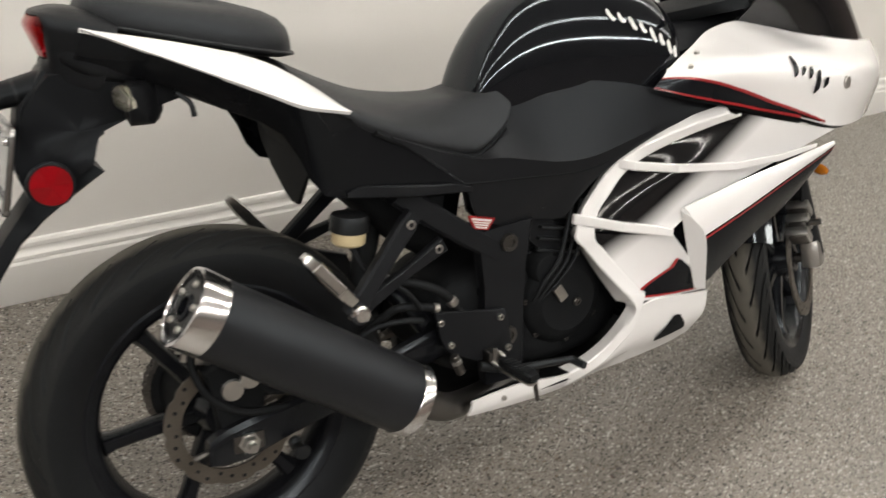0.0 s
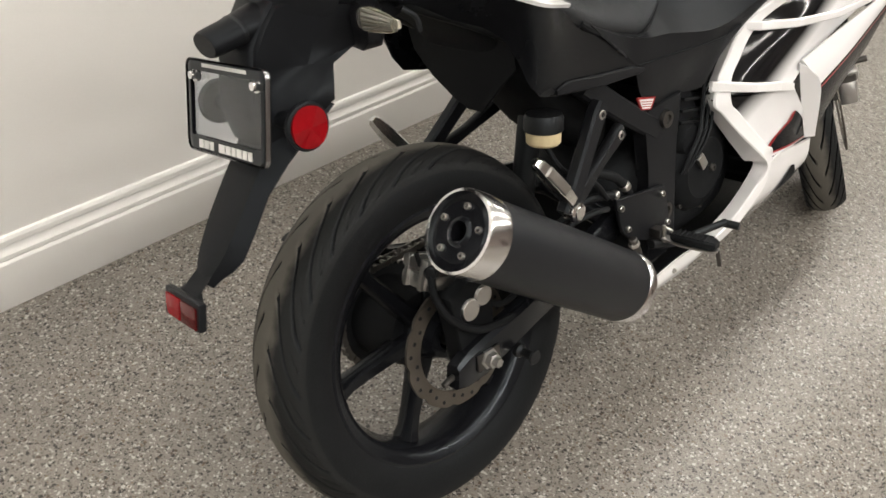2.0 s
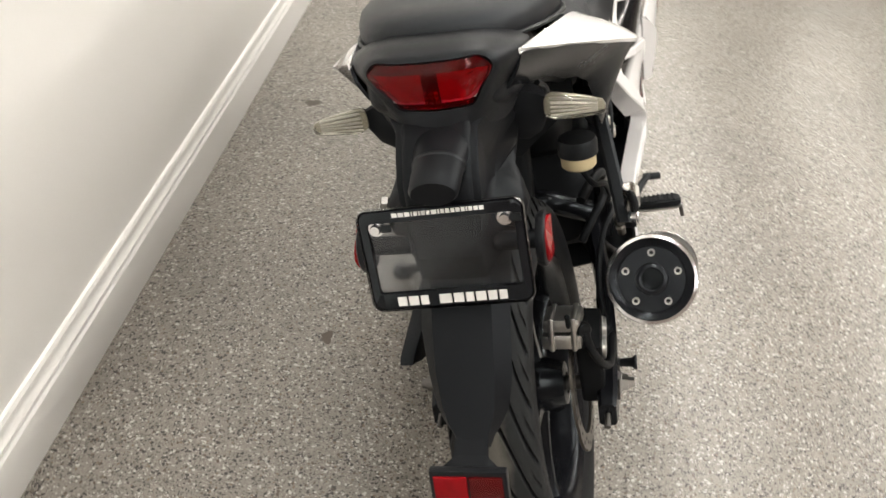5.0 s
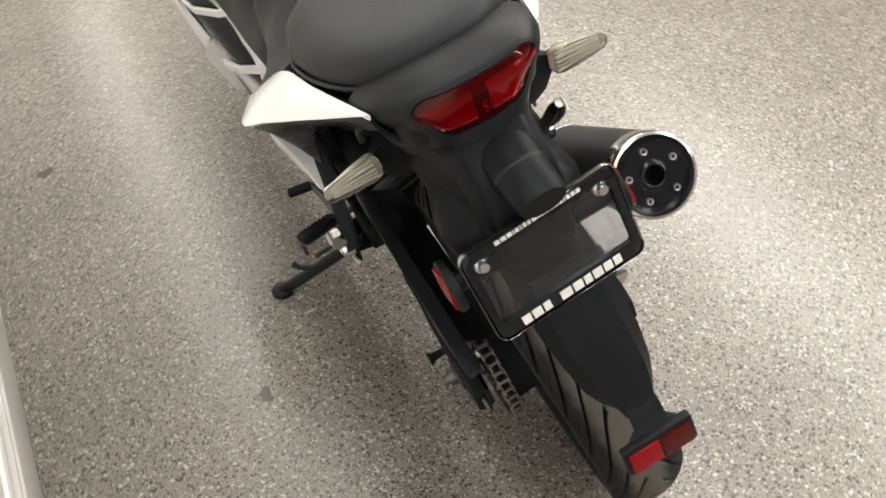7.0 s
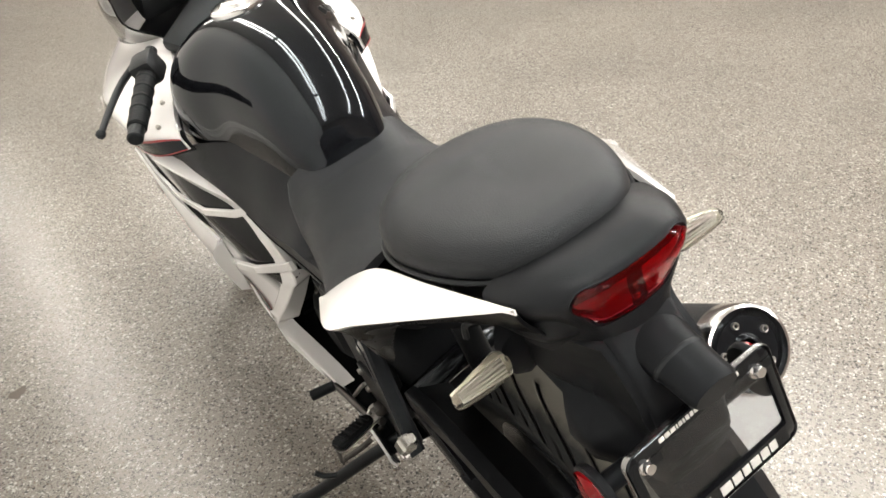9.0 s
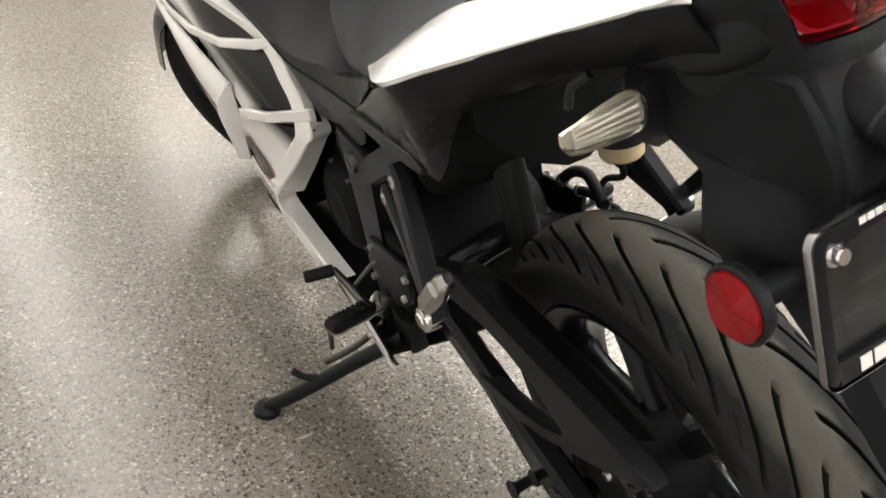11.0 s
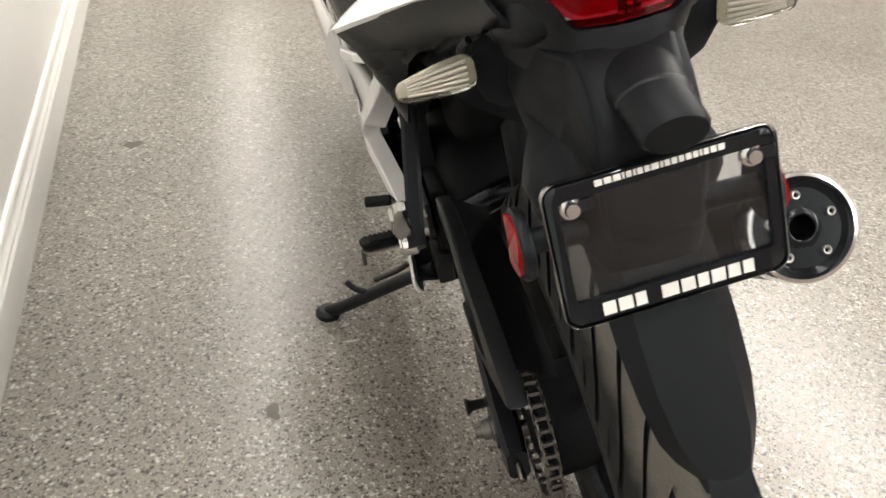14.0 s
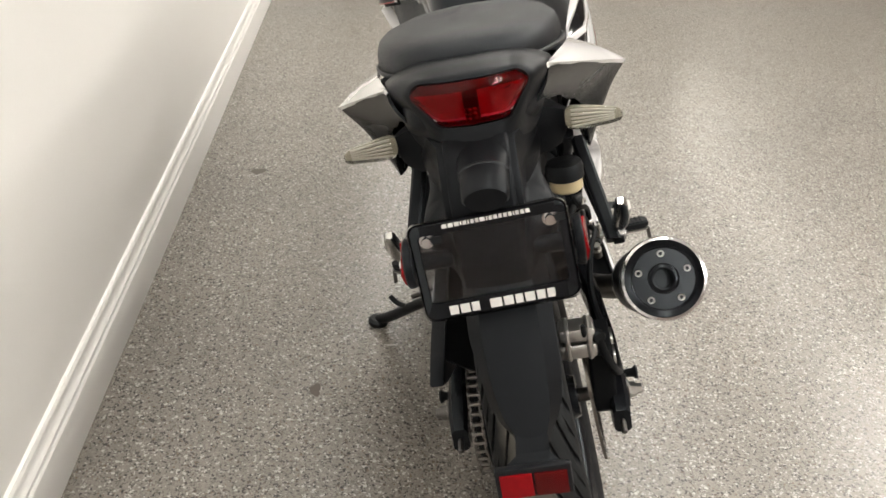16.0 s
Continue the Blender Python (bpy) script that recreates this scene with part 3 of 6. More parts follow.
lens = part("lens", sheet(lamp_rails, 28, 14, 0.003), TAILLENS, tail, "glossy red lens", sharp=40)
lens.visible_shadow = False
for s in (1, -1):
    rows = []
    for a in range(7):
        w = 0.9235 + 0.034 * a / 6
        b = 0.043 + 0.021 * (w - 0.918) / 0.040
        rows.append([(-0.1715 + 0.008 * f * f + 0.0035 * math.sin(math.pi * f) * math.sin(math.pi * a / 6) + 0.0008 * ((a + k) % 2), s * (0.009 + (b - 0.009) * f) - 0.004, w) for k, f in enumerate([q / 6 for q in range(7)])])
    bm = bmesh.new()
    add_grid(bm, rows)
    bmesh.ops.solidify(bm, geom=bm.faces[:], thickness=0.001)
    part("reflector", bm, BOWL, tail, "silvered lamp reflector", sharp=1)
bm = bmesh.new()
for k in range(11):
    v = -0.035 + 0.0065 * k
    for q in range(3):
        block((0.002, 0.0045, 0.0035), pose(-0.1645 + abs(v) * 0.10, v - 0.0045, 0.9215 + 0.0055 * q, 0, 20 * (k % 2) - 10, 25 * ((k + q) % 3) - 25), 0.0, bm)
part("reflector_ribs", bm, CHROME, tail)


# turn signals
SIGNAL = mat("signal_reflector", (0.74, 0.72, 0.62), 0.25, metal=0.6, wear=0.2, wear_scale=120)
for s in (1, -1):
    dv = -0.004 if s > 0 else -0.002
    sig = part("turn_signal", bar_loft([((-0.045, 0.055 * s + dv, 0.852), 0.028, 0.034, (1, 0, 0), (0, 0, 1)), ((-0.055, 0.085 * s + dv, 0.849), 0.022, 0.032, (1, 0, 0), (0, 0, 1)), ((-0.064, 0.102 * s + dv, 0.853), 0.013, 0.024, (1, 0, 0), (0, 0, 1)), ((-0.077, 0.114 * s + dv, 0.866), 0.006, 0.009, (1, 0, 0), (0, 0, 1))]), MATTE, bike, "rear turn signal on a flared black stalk")
    rows = []
    for v, a, b, du in ((0.1085, 0.003, 0.004, 0.0), (0.1095, 0.0075, 0.009, 0.0), (0.113, 0.0115, 0.0132, 0.0), (0.120, 0.0130, 0.0150, 0.0), (0.135, 0.0122, 0.0140, -0.001), (0.158, 0.0098, 0.0115, -0.0025), (0.172, 0.0076, 0.0090, -0.0032), (0.177, 0.0058, 0.0070, -0.0036), (0.1795, 0.003, 0.004, -0.004)):
        rows.append([(-0.085 + du + a * math.copysign(abs(math.cos(t)) ** 0.62, math.cos(t)), v * s + dv, 0.867 - 0.07 * (v - 0.11) + b * math.copysign(abs(math.sin(t)) ** 0.62, math.sin(t))) for t in [2 * math.pi * k / 24 for k in range(24)]])
    bm = bmesh.new()
    add_grid(bm, rows, close_cols=True, caps=True)
    part("lens", bm, CLEAR, sig, "clear ribbed lens")
    part("reflector", bar_loft([((-0.081, v * s + dv, 0.867 - 0.07 * (v - 0.11)), a, b, (1, 0, 0), (0, 0, 1)) for v, a, b in ((0.1125, 0.003, 0.0085), (0.118, 0.005, 0.0112), (0.145, 0.004, 0.0090), (0.1765, 0.0030, 0.0050))]), SIGNAL, sig)
    bm = bmesh.new()
    for k in range(5):
        f = -1 + 0.5 * k
        rod((-0.0880, 0.117 * s + dv, 0.8665 + 0.0100 * f), (-0.0868, 0.170 * s + dv, 0.863 + 0.0046 * f), 0.0014, bm, 6)
    part("reflector_ribs", bm, STEEL, sig)

# rear fender, number-plate bracket and flap
def fender():
    """The long flap: a flat rear face between two creases, with side walls that slope forward and outward."""
    rows = []
    for u, w, c, a, cb, b, d in ((-0.160, 0.790, -0.006, 0.036, -0.007, 0.055, 0.060), (-0.188, 0.750, -0.006, 0.036, -0.007, 0.055, 0.040), (-0.2195, 0.710, -0.006, 0.036, -0.007, 0.055, 0.024), (-0.2507, 0.671, -0.006, 0.036, -0.007, 0.054, 0.015), (-0.2835, 0.630, -0.008, 0.035, -0.0105, 0.0505, 0.018), (-0.3075, 0.600, -0.011, 0.031, -0.012, 0.044, 0.021), (-0.3195, 0.585, -0.012, 0.026, -0.013, 0.035, 0.018), (-0.3290, 0.573, -0.014, 0.019, -0.015, 0.024, 0.012), (-0.3370, 0.563, -0.014, 0.017, -0.014, 0.020, 0.010)):
        def at(v, k):
            return Vector((u + 0.782 * k, v, w - 0.624 * k))
        rows.append([at(c + a, 0.0), at(c + a * 0.5, -0.001), at(c - a * 0.5, -0.001), at(c - a, 0.0), at(cb - b, d), at(cb - b + 0.004, d + 0.004), at(cb + b - 0.004, d + 0.004), at(cb + b, d)])
    bm = bmesh.new()
    add_grid(bm, rows, close_cols=True, caps=True)
    return bm


fen = part("rear_fender", fender(), FLAP, bike, "black plastic rear fender with a long flap", sharp=15)
TRUNK = [(0.715, 0.060), (0.745, 0.080), (0.772, 0.088), (0.800, 0.077), (0.822, 0.073), (0.86, 0.082), (0.905, 0.083)]


def trunk_width(u, w):
    """Half width of the fender trunk: slim at its rear face, flared out forward to the reflectors and the signals."""
    full = TRUNK[-1][1]
    for (w0, h0), (w1, h1) in zip(TRUNK, TRUNK[1:]):
        if w <= w1:
            full = h0 + (h1 - h0) * max(0.0, (w - w0) / (w1 - w0))
            break
    upper = max(0.0, min(1.0, (w - 0.785) / 0.03))
    slim = 0.041 + 0.006 * upper
    t = max(0.0, min(1.0, (u + 0.212 - 0.067 * upper) / 0.058))
    return slim + (full - slim) * t * t * (3 - 2 * t)


def fender_trunk():
    """The hollow-looking box behind the plate, its sides creased where it flares."""
    side = [(0.012, 0.852), (-0.020, 0.844), (-0.056, 0.832), (-0.085, 0.820), (-0.111, 0.809), (-0.120, 0.790), (-0.128, 0.766), (-0.140, 0.758), (-0.158, 0.747), (-0.190, 0.728), (-0.214, 0.718), (-0.222, 0.745), (-0.222, 0.772), (-0.217, 0.80), (-0.212, 0.822), (-0.207, 0.845), (-0.190, 0.870), (-0.168, 0.893), (-0.10, 0.903), (0.012, 0.888)]
    mid = Vector((sum(u for u, _ in side) / len(side), 0, sum(w for _, w in side) / len(side)))
    bm = bmesh.new()
    rows = []
    for f, k in ((-1.0, 0.02), (-1.0, 0.3), (-1.0, 0.55), (-1.0, 0.8), (-1.0, 0.97), (-0.93, 1.0), (-0.45, 1.012), (0.0, 1.016), (0.45, 1.012), (0.93, 1.0), (1.0, 0.97), (1.0, 0.8), (1.0, 0.55), (1.0, 0.3), (1.0, 0.02)):
        row = []
        for u, w in side:
            p = mid.lerp(Vector((u, 0, w)), k)
            row.append((p.x, f * trunk_width(p.x, p.z), p.z))
        rows.append(row)
    add_grid(bm, rows, close_cols=True, caps=True)
    return bm


part("fender_trunk", fender_trunk(), FLAP, fen, sharp=45)
part("fender_ridge", slab([(-0.10, 0.89), (-0.10, 0.80), (-0.20, 0.735), (-0.2265, 0.757), (-0.2265, 0.774), (-0.2125, 0.846), (-0.172, 0.899)], -0.040, 0.040, 0.007), FLAP, fen, sharp=65)
for s in (1, -1):
    part("bracket_arm", tube(S([(-0.19, 0.05, 0.752), (-0.19, 0.105, 0.752)], s), 0.012, 2, 10), FLAP, fen)
    ref = part("side_reflector", lathe([(0.0001, 0), (0.030, 0), (0.032, 0.004), (0.032, 0.009), (0.0295, 0.011), (0.0001, 0.011)], 36, axis_to((-0.19, 0.100 * s, 0.752), (-0.19, 0.112 * s, 0.752))), MATTE, bike, "round red side reflector")
    bm = bmesh.new()
    c = bm.verts.new((-0.19, 0.1165 * s, 0.752))
    ring = [bm.verts.new((-0.19 + 0.0278 * math.cos(radians(15 * k)), (0.1155 - 0.004 * abs(1 - (k % 8) / 4)) * s, 0.752 + 0.0278 * math.sin(radians(15 * k)))) for k in range(24)]
    base = [bm.verts.new((q.co.x, 0.108 * s, q.co.z)) for q in ring]
    for k in range(24):
        bm.faces.new((c, ring[k], ring[(k + 1) % 24]))
        bm.faces.new((ring[k], base[k], base[(k + 1) % 24], ring[(k + 1) % 24]))
    part("reflector_lens", bm, REDREFL, ref, "red faceted lens", sharp=1)

flap = part("flap_reflector", block((0.012, 0.092, 0.040), pose(-0.364, -0.010, 0.534, 0, 12, 0), 0.003), MATTE, bike, "red reflector at the end of the flap")
# one even red lens; its right half is shaded by a darker material
for s in (1, -1):
    part("reflector_lens", block((0.005, 0.0395, 0.031), pose(-0.3705, 0.0208 * s - 0.010, 0.533, 0, 12, 0), 0.0015), REDREFL if s > 0 else REDLENS_SHADED, flap)
part("flap_neck", bar_loft([((-0.330, -0.014, 0.572), 0.019, 0.006, (0, 1, 0), (0.7, 0, 0.7)), ((-0.350, -0.013, 0.556), 0.021, 0.006, (0, 1, 0), (0.8, 0, 0.6)), ((-0.362, -0.010, 0.54), 0.044, 0.006, (0, 1, 0), (1, 0, 0.2))]), FLAP, fen)

# plate lamp hood
lampm = axis_to((-0.160, -0.006, 0.876), (-0.256, -0.006, 0.858)) @ Matrix.Diagonal((1, 1, 0.66, 1))
hood = part("plate_lamp", lathe([(0.036, -0.02), (0.033, 0.02), (0.0285, 0.06), (0.0275, 0.091), (0.0245, 0.096), (0.0001, 0.096)], 32, lampm), FLAP, bike, "black plate lamp hood")
part("hood_seam", lathe([(0.0290, 0.046), (0.0306, 0.048), (0.0306, 0.051), (0.0290, 0.053)], 32, lampm), ENGINE, hood)

# plate frame with a clear sheet
P = pose(-0.2395, -0.002, 0.769, 0, 13.0, 0) @ pose(0, 0, 0, -2.0, 0, 1.5)


def rounded(w, h, r, n=6):
    return [(sx * (w - r) + r * math.cos(a), sz * (h - r) + r * math.sin(a)) for sx, sz, a0 in ((1, 1, 0), (-1, 1, 90), (-1, -1, 180), (1, -1, 270)) for a in [radians(a0 + 90 * k / n) for k in range(n + 1)]]


def plate_frame():
    out, hole = rounded(0.094, 0.0615, 0.012), rounded(0.083, 0.0435, 0.004)
    hole = [(y, z + 0.003) for y, z in hole]
    rows = [[P @ Vector((x, y, z)) for x, y, z in ((-0.003, oy * 0.985, oz * 0.98), (-0.0045, oy * 0.965, oz * 0.955), (-0.0045, hy, hz), (0.003, hy, hz), (0.003, oy, oz), (-0.001, oy, oz))] for (oy, oz), (hy, hz) in zip(out, hole)]
    bm = bmesh.new()
    add_grid(bm, rows, close_rows=True, close_cols=True)
    return bm


frame_ob = part("plate_frame", plate_frame(), GLOSSB, bike, "black dealer plate frame with a polished rim and white print")
rim = rounded(0.0948, 0.0623, 0.0125)
bm = bmesh.new()
add_grid(bm, [[P @ Vector((x, y * k, z * k)) for x, k in ((-0.0046, 0.994), (-0.0050, 0.997), (-0.003, 1.003), (0.001, 1.003))] for y, z in rim], close_rows=True)
part("rim", bm, PLATERIM, frame_ob, "thin polished rim")
pane = bmesh.new()
block((0.0022, 0.172, 0.096), P @ Matrix.Translation((0.0015, 0, 0.0005)), 0.0, pane)
PANE = bpy.data.materials.new("clear_sheet")
PANE.use_nodes = True
nt = PANE.node_tree
b = nt.nodes["Principled BSDF"]
b.inputs["Base Color"].default_value = (0.74, 0.78, 0.83, 1)
b.inputs["Roughness"].default_value = 0.06
b.inputs["Transmission Weight"].default_value = 1.0
b.inputs["IOR"].default_value = 1.46
pane_ob = part("clear_sheet", pane, PANE, frame_ob, "tinted clear plastic sheet")
pane_ob.visible_shadow = False
for s in (1, -1):
    q = P @ Vector((0, 0.073 * s, 0.040))
    n = (P.to_3x3() @ Vector((-1, 0, 0))).normalized()
    part("screw", lathe([(0.0001, 0.007), (0.0055, 0.007), (0.0065, 0.004), (0.0065, 0), (0.009, 0), (0.009, -0.006)], 12, axis_to(q + n * 0.004, q + n * 0.02)), CHROME, frame_ob)
    part("screw_slot", block((0.0012, 0.012, 0.009), P @ Matrix.Translation((-0.0052, 0.073 * s - 0.012, 0.040)), 0.0), ENGINE, frame_ob)


def print_bars(widths, gap, height, z, depth=0.0008):
    """White printed bars in a row, centred on the frame; 0 leaves a word space."""
    total = sum(w if w else gap * 3 for w in widths) + gap * (len(widths) - 1)
    y = total / 2
    for w in widths:
        if w:
            part("print_bar", block((depth, w, height), P @ Matrix.Translation((-0.0052, y - w / 2, z)), 0.0), BAR, frame_ob)
        y -= (w if w else gap * 3) + gap


print_bars([0.0105, 0.0115, 0.0090, 0, 0.0140, 0.0115, 0.0090, 0.0115, 0.0100, 0.0090], 0.0026, 0.0112, -0.0503)
print_bars([0.006, 0.006, 0.006, 0.0016, 0.0042, 0.002, 0.0042, 0.004, 0.006, 0.002, 0.004, 0.0045, 0.0042, 0.0046, 0.004, 0.0016, 0.0042, 0.0046, 0.005], 0.0014, 0.0048, 0.0545)

# ---- seats ----
def pillion():
    """A thick cushion with a rounded front, straight sides and a blunt pointed back, gently domed."""
    def ring(inset, rise):
        row = []
        for k in range(64):
            a = 2 * math.pi * k / 64
            c, d = math.cos(a), math.sin(a)
            pw = 2.2 if c > 0 else 3.2
            cu, cv = math.copysign(abs(c) ** (2 / pw), c), math.copysign(abs(d) ** (2 / pw), d)
            u = 0.062 + ((0.136 if c > 0 else 0.178) - inset) * cu
            hv = (0.127 - inset) * (1.0 - 0.26 * max(0, -cu) ** 1.3)
            base = 0.926 - 0.21 * (u - 0.05)
            row.append((u, hv * cv, base + rise * (1.05 + 0.15 * cu)))
        return row
    bm = bmesh.new()
    rows = [ring(0.016, -0.006), ring(0.003, -0.002), ring(0.0, 0.008), ring(0.001, 0.022), ring(0.006, 0.034), ring(0.018, 0.043), ring(0.04, 0.049), ring(0.065, 0.0510), ring(0.085, 0.0520), ring(0.102, 0.0525), ring(0.114, 0.0527)]
    g = add_grid(bm, rows, close_cols=True)
    bm.faces.new(g[-1])
    bm.faces.new(g[0][::-1])
    return bm


pil = part("pillion_seat", pillion(), VINYL, bike, "black vinyl pillion seat pad", sharp=50)
def seat_edge(k, out):
    """A point on the foot of the pillion cushion, let out a little."""
    a = radians(5.625 * k)
    c, d = math.cos(a), math.sin(a)
    pw = 2.2 if c > 0 else 3.2
    cu, cv = math.copysign(abs(c) ** (2 / pw), c), math.copysign(abs(d) ** (2 / pw), d)
    u = 0.062 + (0.136 + out if c > 0 else 0.178 + out) * cu
    return u, (0.127 + out) * (1.0 - 0.26 * max(0, -cu) ** 1.3) * cv, 0.928 - 0.21 * (u - 0.05)


part("seat_piping", tube([seat_edge(k, 0.002) for k in range(65)], 0.0032, 128, 6), ENGINE, pil)

seat_rails = []
for s, row in ((1, 0), (1, 1), (1, 2), (1, 3), (0, 4), (-1, 3), (-1, 2), (-1, 1), (-1, 0)):
    pts = {0: [(0.165, 0.170, 0.822), (0.25, 0.172, 0.786), (0.33, 0.154, 0.752), (0.41, 0.138, 0.727), (0.470, 0.126, 0.712), (0.505, 0.120, 0.722), (0.545, 0.108, 0.748), (0.562, 0.096, 0.772)],
           1: [(0.178, 0.180, 0.838), (0.25, 0.182, 0.803), (0.33, 0.164, 0.769), (0.41, 0.149, 0.744), (0.472, 0.138, 0.728), (0.510, 0.132, 0.738), (0.552, 0.120, 0.764), (0.570, 0.106, 0.788)],
           2: [(0.165, 0.172, 0.858), (0.25, 0.168, 0.820), (0.33, 0.150, 0.790), (0.41, 0.132, 0.773), (0.475, 0.119, 0.765), (0.515, 0.110, 0.772), (0.545, 0.098, 0.790), (0.560, 0.088, 0.806)],
           3: [(0.155, 0.10, 0.888), (0.25, 0.10, 0.842), (0.33, 0.092, 0.814), (0.41, 0.082, 0.800), (0.475, 0.072, 0.797), (0.505, 0.066, 0.801), (0.53, 0.060, 0.810), (0.546, 0.056, 0.820)],
           4: [(0.150, 0.0, 0.898), (0.25, 0.0, 0.850), (0.33, 0.0, 0.820), (0.41, 0.0, 0.804), (0.475, 0.0, 0.801), (0.50, 0.0, 0.804), (0.522, 0.0, 0.812), (0.538, 0.0, 0.824)]}[row]
    seat_rails.append(S(pts, s))
part("rider_seat", sheet(seat_rails, 42, 41, 0.01), VINYL, bike, "black vinyl rider seat, dished", sharp=55)

# inner fender and dark frame under the seat
part("inner_fender", hull([(-0.02, 0.862, 0.90, 0.075, 0), (0.07, 0.838, 0.89, 0.09, 0), (0.118, 0.805, 0.88, 0.094, 0), (0.17, 0.765, 0.86, 0.095, 0), (0.21, 0.70, 0.83, 0.09, 0), (0.30, 0.618, 0.79, 0.085, 0), (0.36, 0.553, 0.78, 0.085, 0), (0.44, 0.50, 0.76, 0.09, 0)], 24, 30, 4.0), DULL, bike)

def mudguard():
    """The upright guard in front of the rear tyre, its lower edge cut higher on the left."""
    edge = [(0.120, 0.80), (0.110, 0.735), (0.075, 0.694), (0.035, 0.664), (0.0, 0.646), (-0.030, 0.646), (-0.052, 0.668), (-0.085, 0.700), (-0.120, 0.73), (-0.120, 0.80)]
    bm = bmesh.new()
    add_grid(bm, [[(u + 0.10 * (0.80 - w), v, w) for v, w in edge] for u in (0.176, 0.183)], close_cols=True, caps=True)
    return bm


part("mudguard", mudguard(), DULL, bike, "dull black plastic mudguard")

# ---- tank, covers and fairing ----
TANK = [(0.515, 0.72, 0.812, 0.062, 0), (0.54, 0.70, 0.876, 0.074, 0), (0.575, 0.68, 0.926, 0.088, 0), (0.61, 0.66, 0.958, 0.098, 0), (0.66, 0.65, 0.983, 0.110, 0), (0.735, 0.65, 0.998, 0.130, 0), (0.81, 0.66, 1.000, 0.160, 0), (0.87, 0.68, 0.982, 0.170, 0), (0.92, 0.71, 0.95, 0.150, 0), (0.955, 0.75, 0.91, 0.11, 0)]
tank = part("fuel_tank", hull(TANK, 56, 48, 2.5), GLOSSB, bike, "gloss black fuel tank with a white badge", sharp=60)
cap = part("filler_cap", lathe([(0.0001, 0.012), (0.026, 0.012), (0.030, 0.010), (0.034, 0.006), (0.046, 0.006), (0.050, 0.003), (0.050, -0.012)], 40, axis_to((0.80, 0, 0.999), (0.803, 0, 1.05))), CHROME, tank, "polished filler cap ring")


def tank_point(u, a):
    """A point on the tank's skin at u and section angle a, with its normal."""
    st = spline3(TANK, 80)
    k = min(range(79), key=lambda i: abs(st[i][0] - u))
    f = (u - st[k][0]) / max(1e-6, st[k + 1][0] - st[k][0])
    _, wb, wt, hw, _ = [p + (q - p) * f for p, q in zip(st[k], st[k + 1])]
    c, d = math.cos(a), math.sin(a)
    y = hw * math.copysign(abs(c) ** 0.8, c)
    z = (wb + wt) / 2 + (wt - wb) / 2 * math.copysign(abs(d) ** 0.8, d)
    return Vector((u, y, z)), Vector((0, c, d)).normalized()


def pinstripe(name, path, width, parent, material):
    """A thin painted line laid on the tank along (u, angle) points."""
    pts = spline([(u, a, 0) for u, a in path], 30)
    bm = bmesh.new()
    rows = []
    for k, q in enumerate(pts):
        p, n = tank_point(q.x, radians(q.y))
        e = width * min(1, 0.35 + k / 8, 0.35 + (29 - k) / 8)
        d = pts[min(29, k + 1)] - pts[max(0, k - 1)]
        ta = tank_point(q.x, radians(q.y + 1.5))[0] - p
        tu = tank_point(min(0.94, q.x + 0.004), radians(q.y))[0] - p
        along = (tu.normalized() * d.x / max(1e-6, 0.004) * tu.length + ta * d.y / 1.5)
        side = along.cross(n).normalized() if along.length > 1e-9 else ta.normalized()
        rows.append([p + n * 0.0022 - side * e, p + n * 0.0026, p + n * 0.0022 + side * e])
    add_grid(bm, rows)
    return part(name, bm, material, parent)


for s in (-1,):
    def A(deg):
        return deg if s > 0 else 180 - deg
    for k in range(8):
        f = k / 8
        u, a = 0.762 + 0.145 * f, 37 - 27 * f
        pinstripe("badge_bar", [(u, A(a)), (u + 0.004, A(a - 5)), (u + 0.010, A(a - 9 + 2 * (k % 2)))], 0.004, tank, BAR)

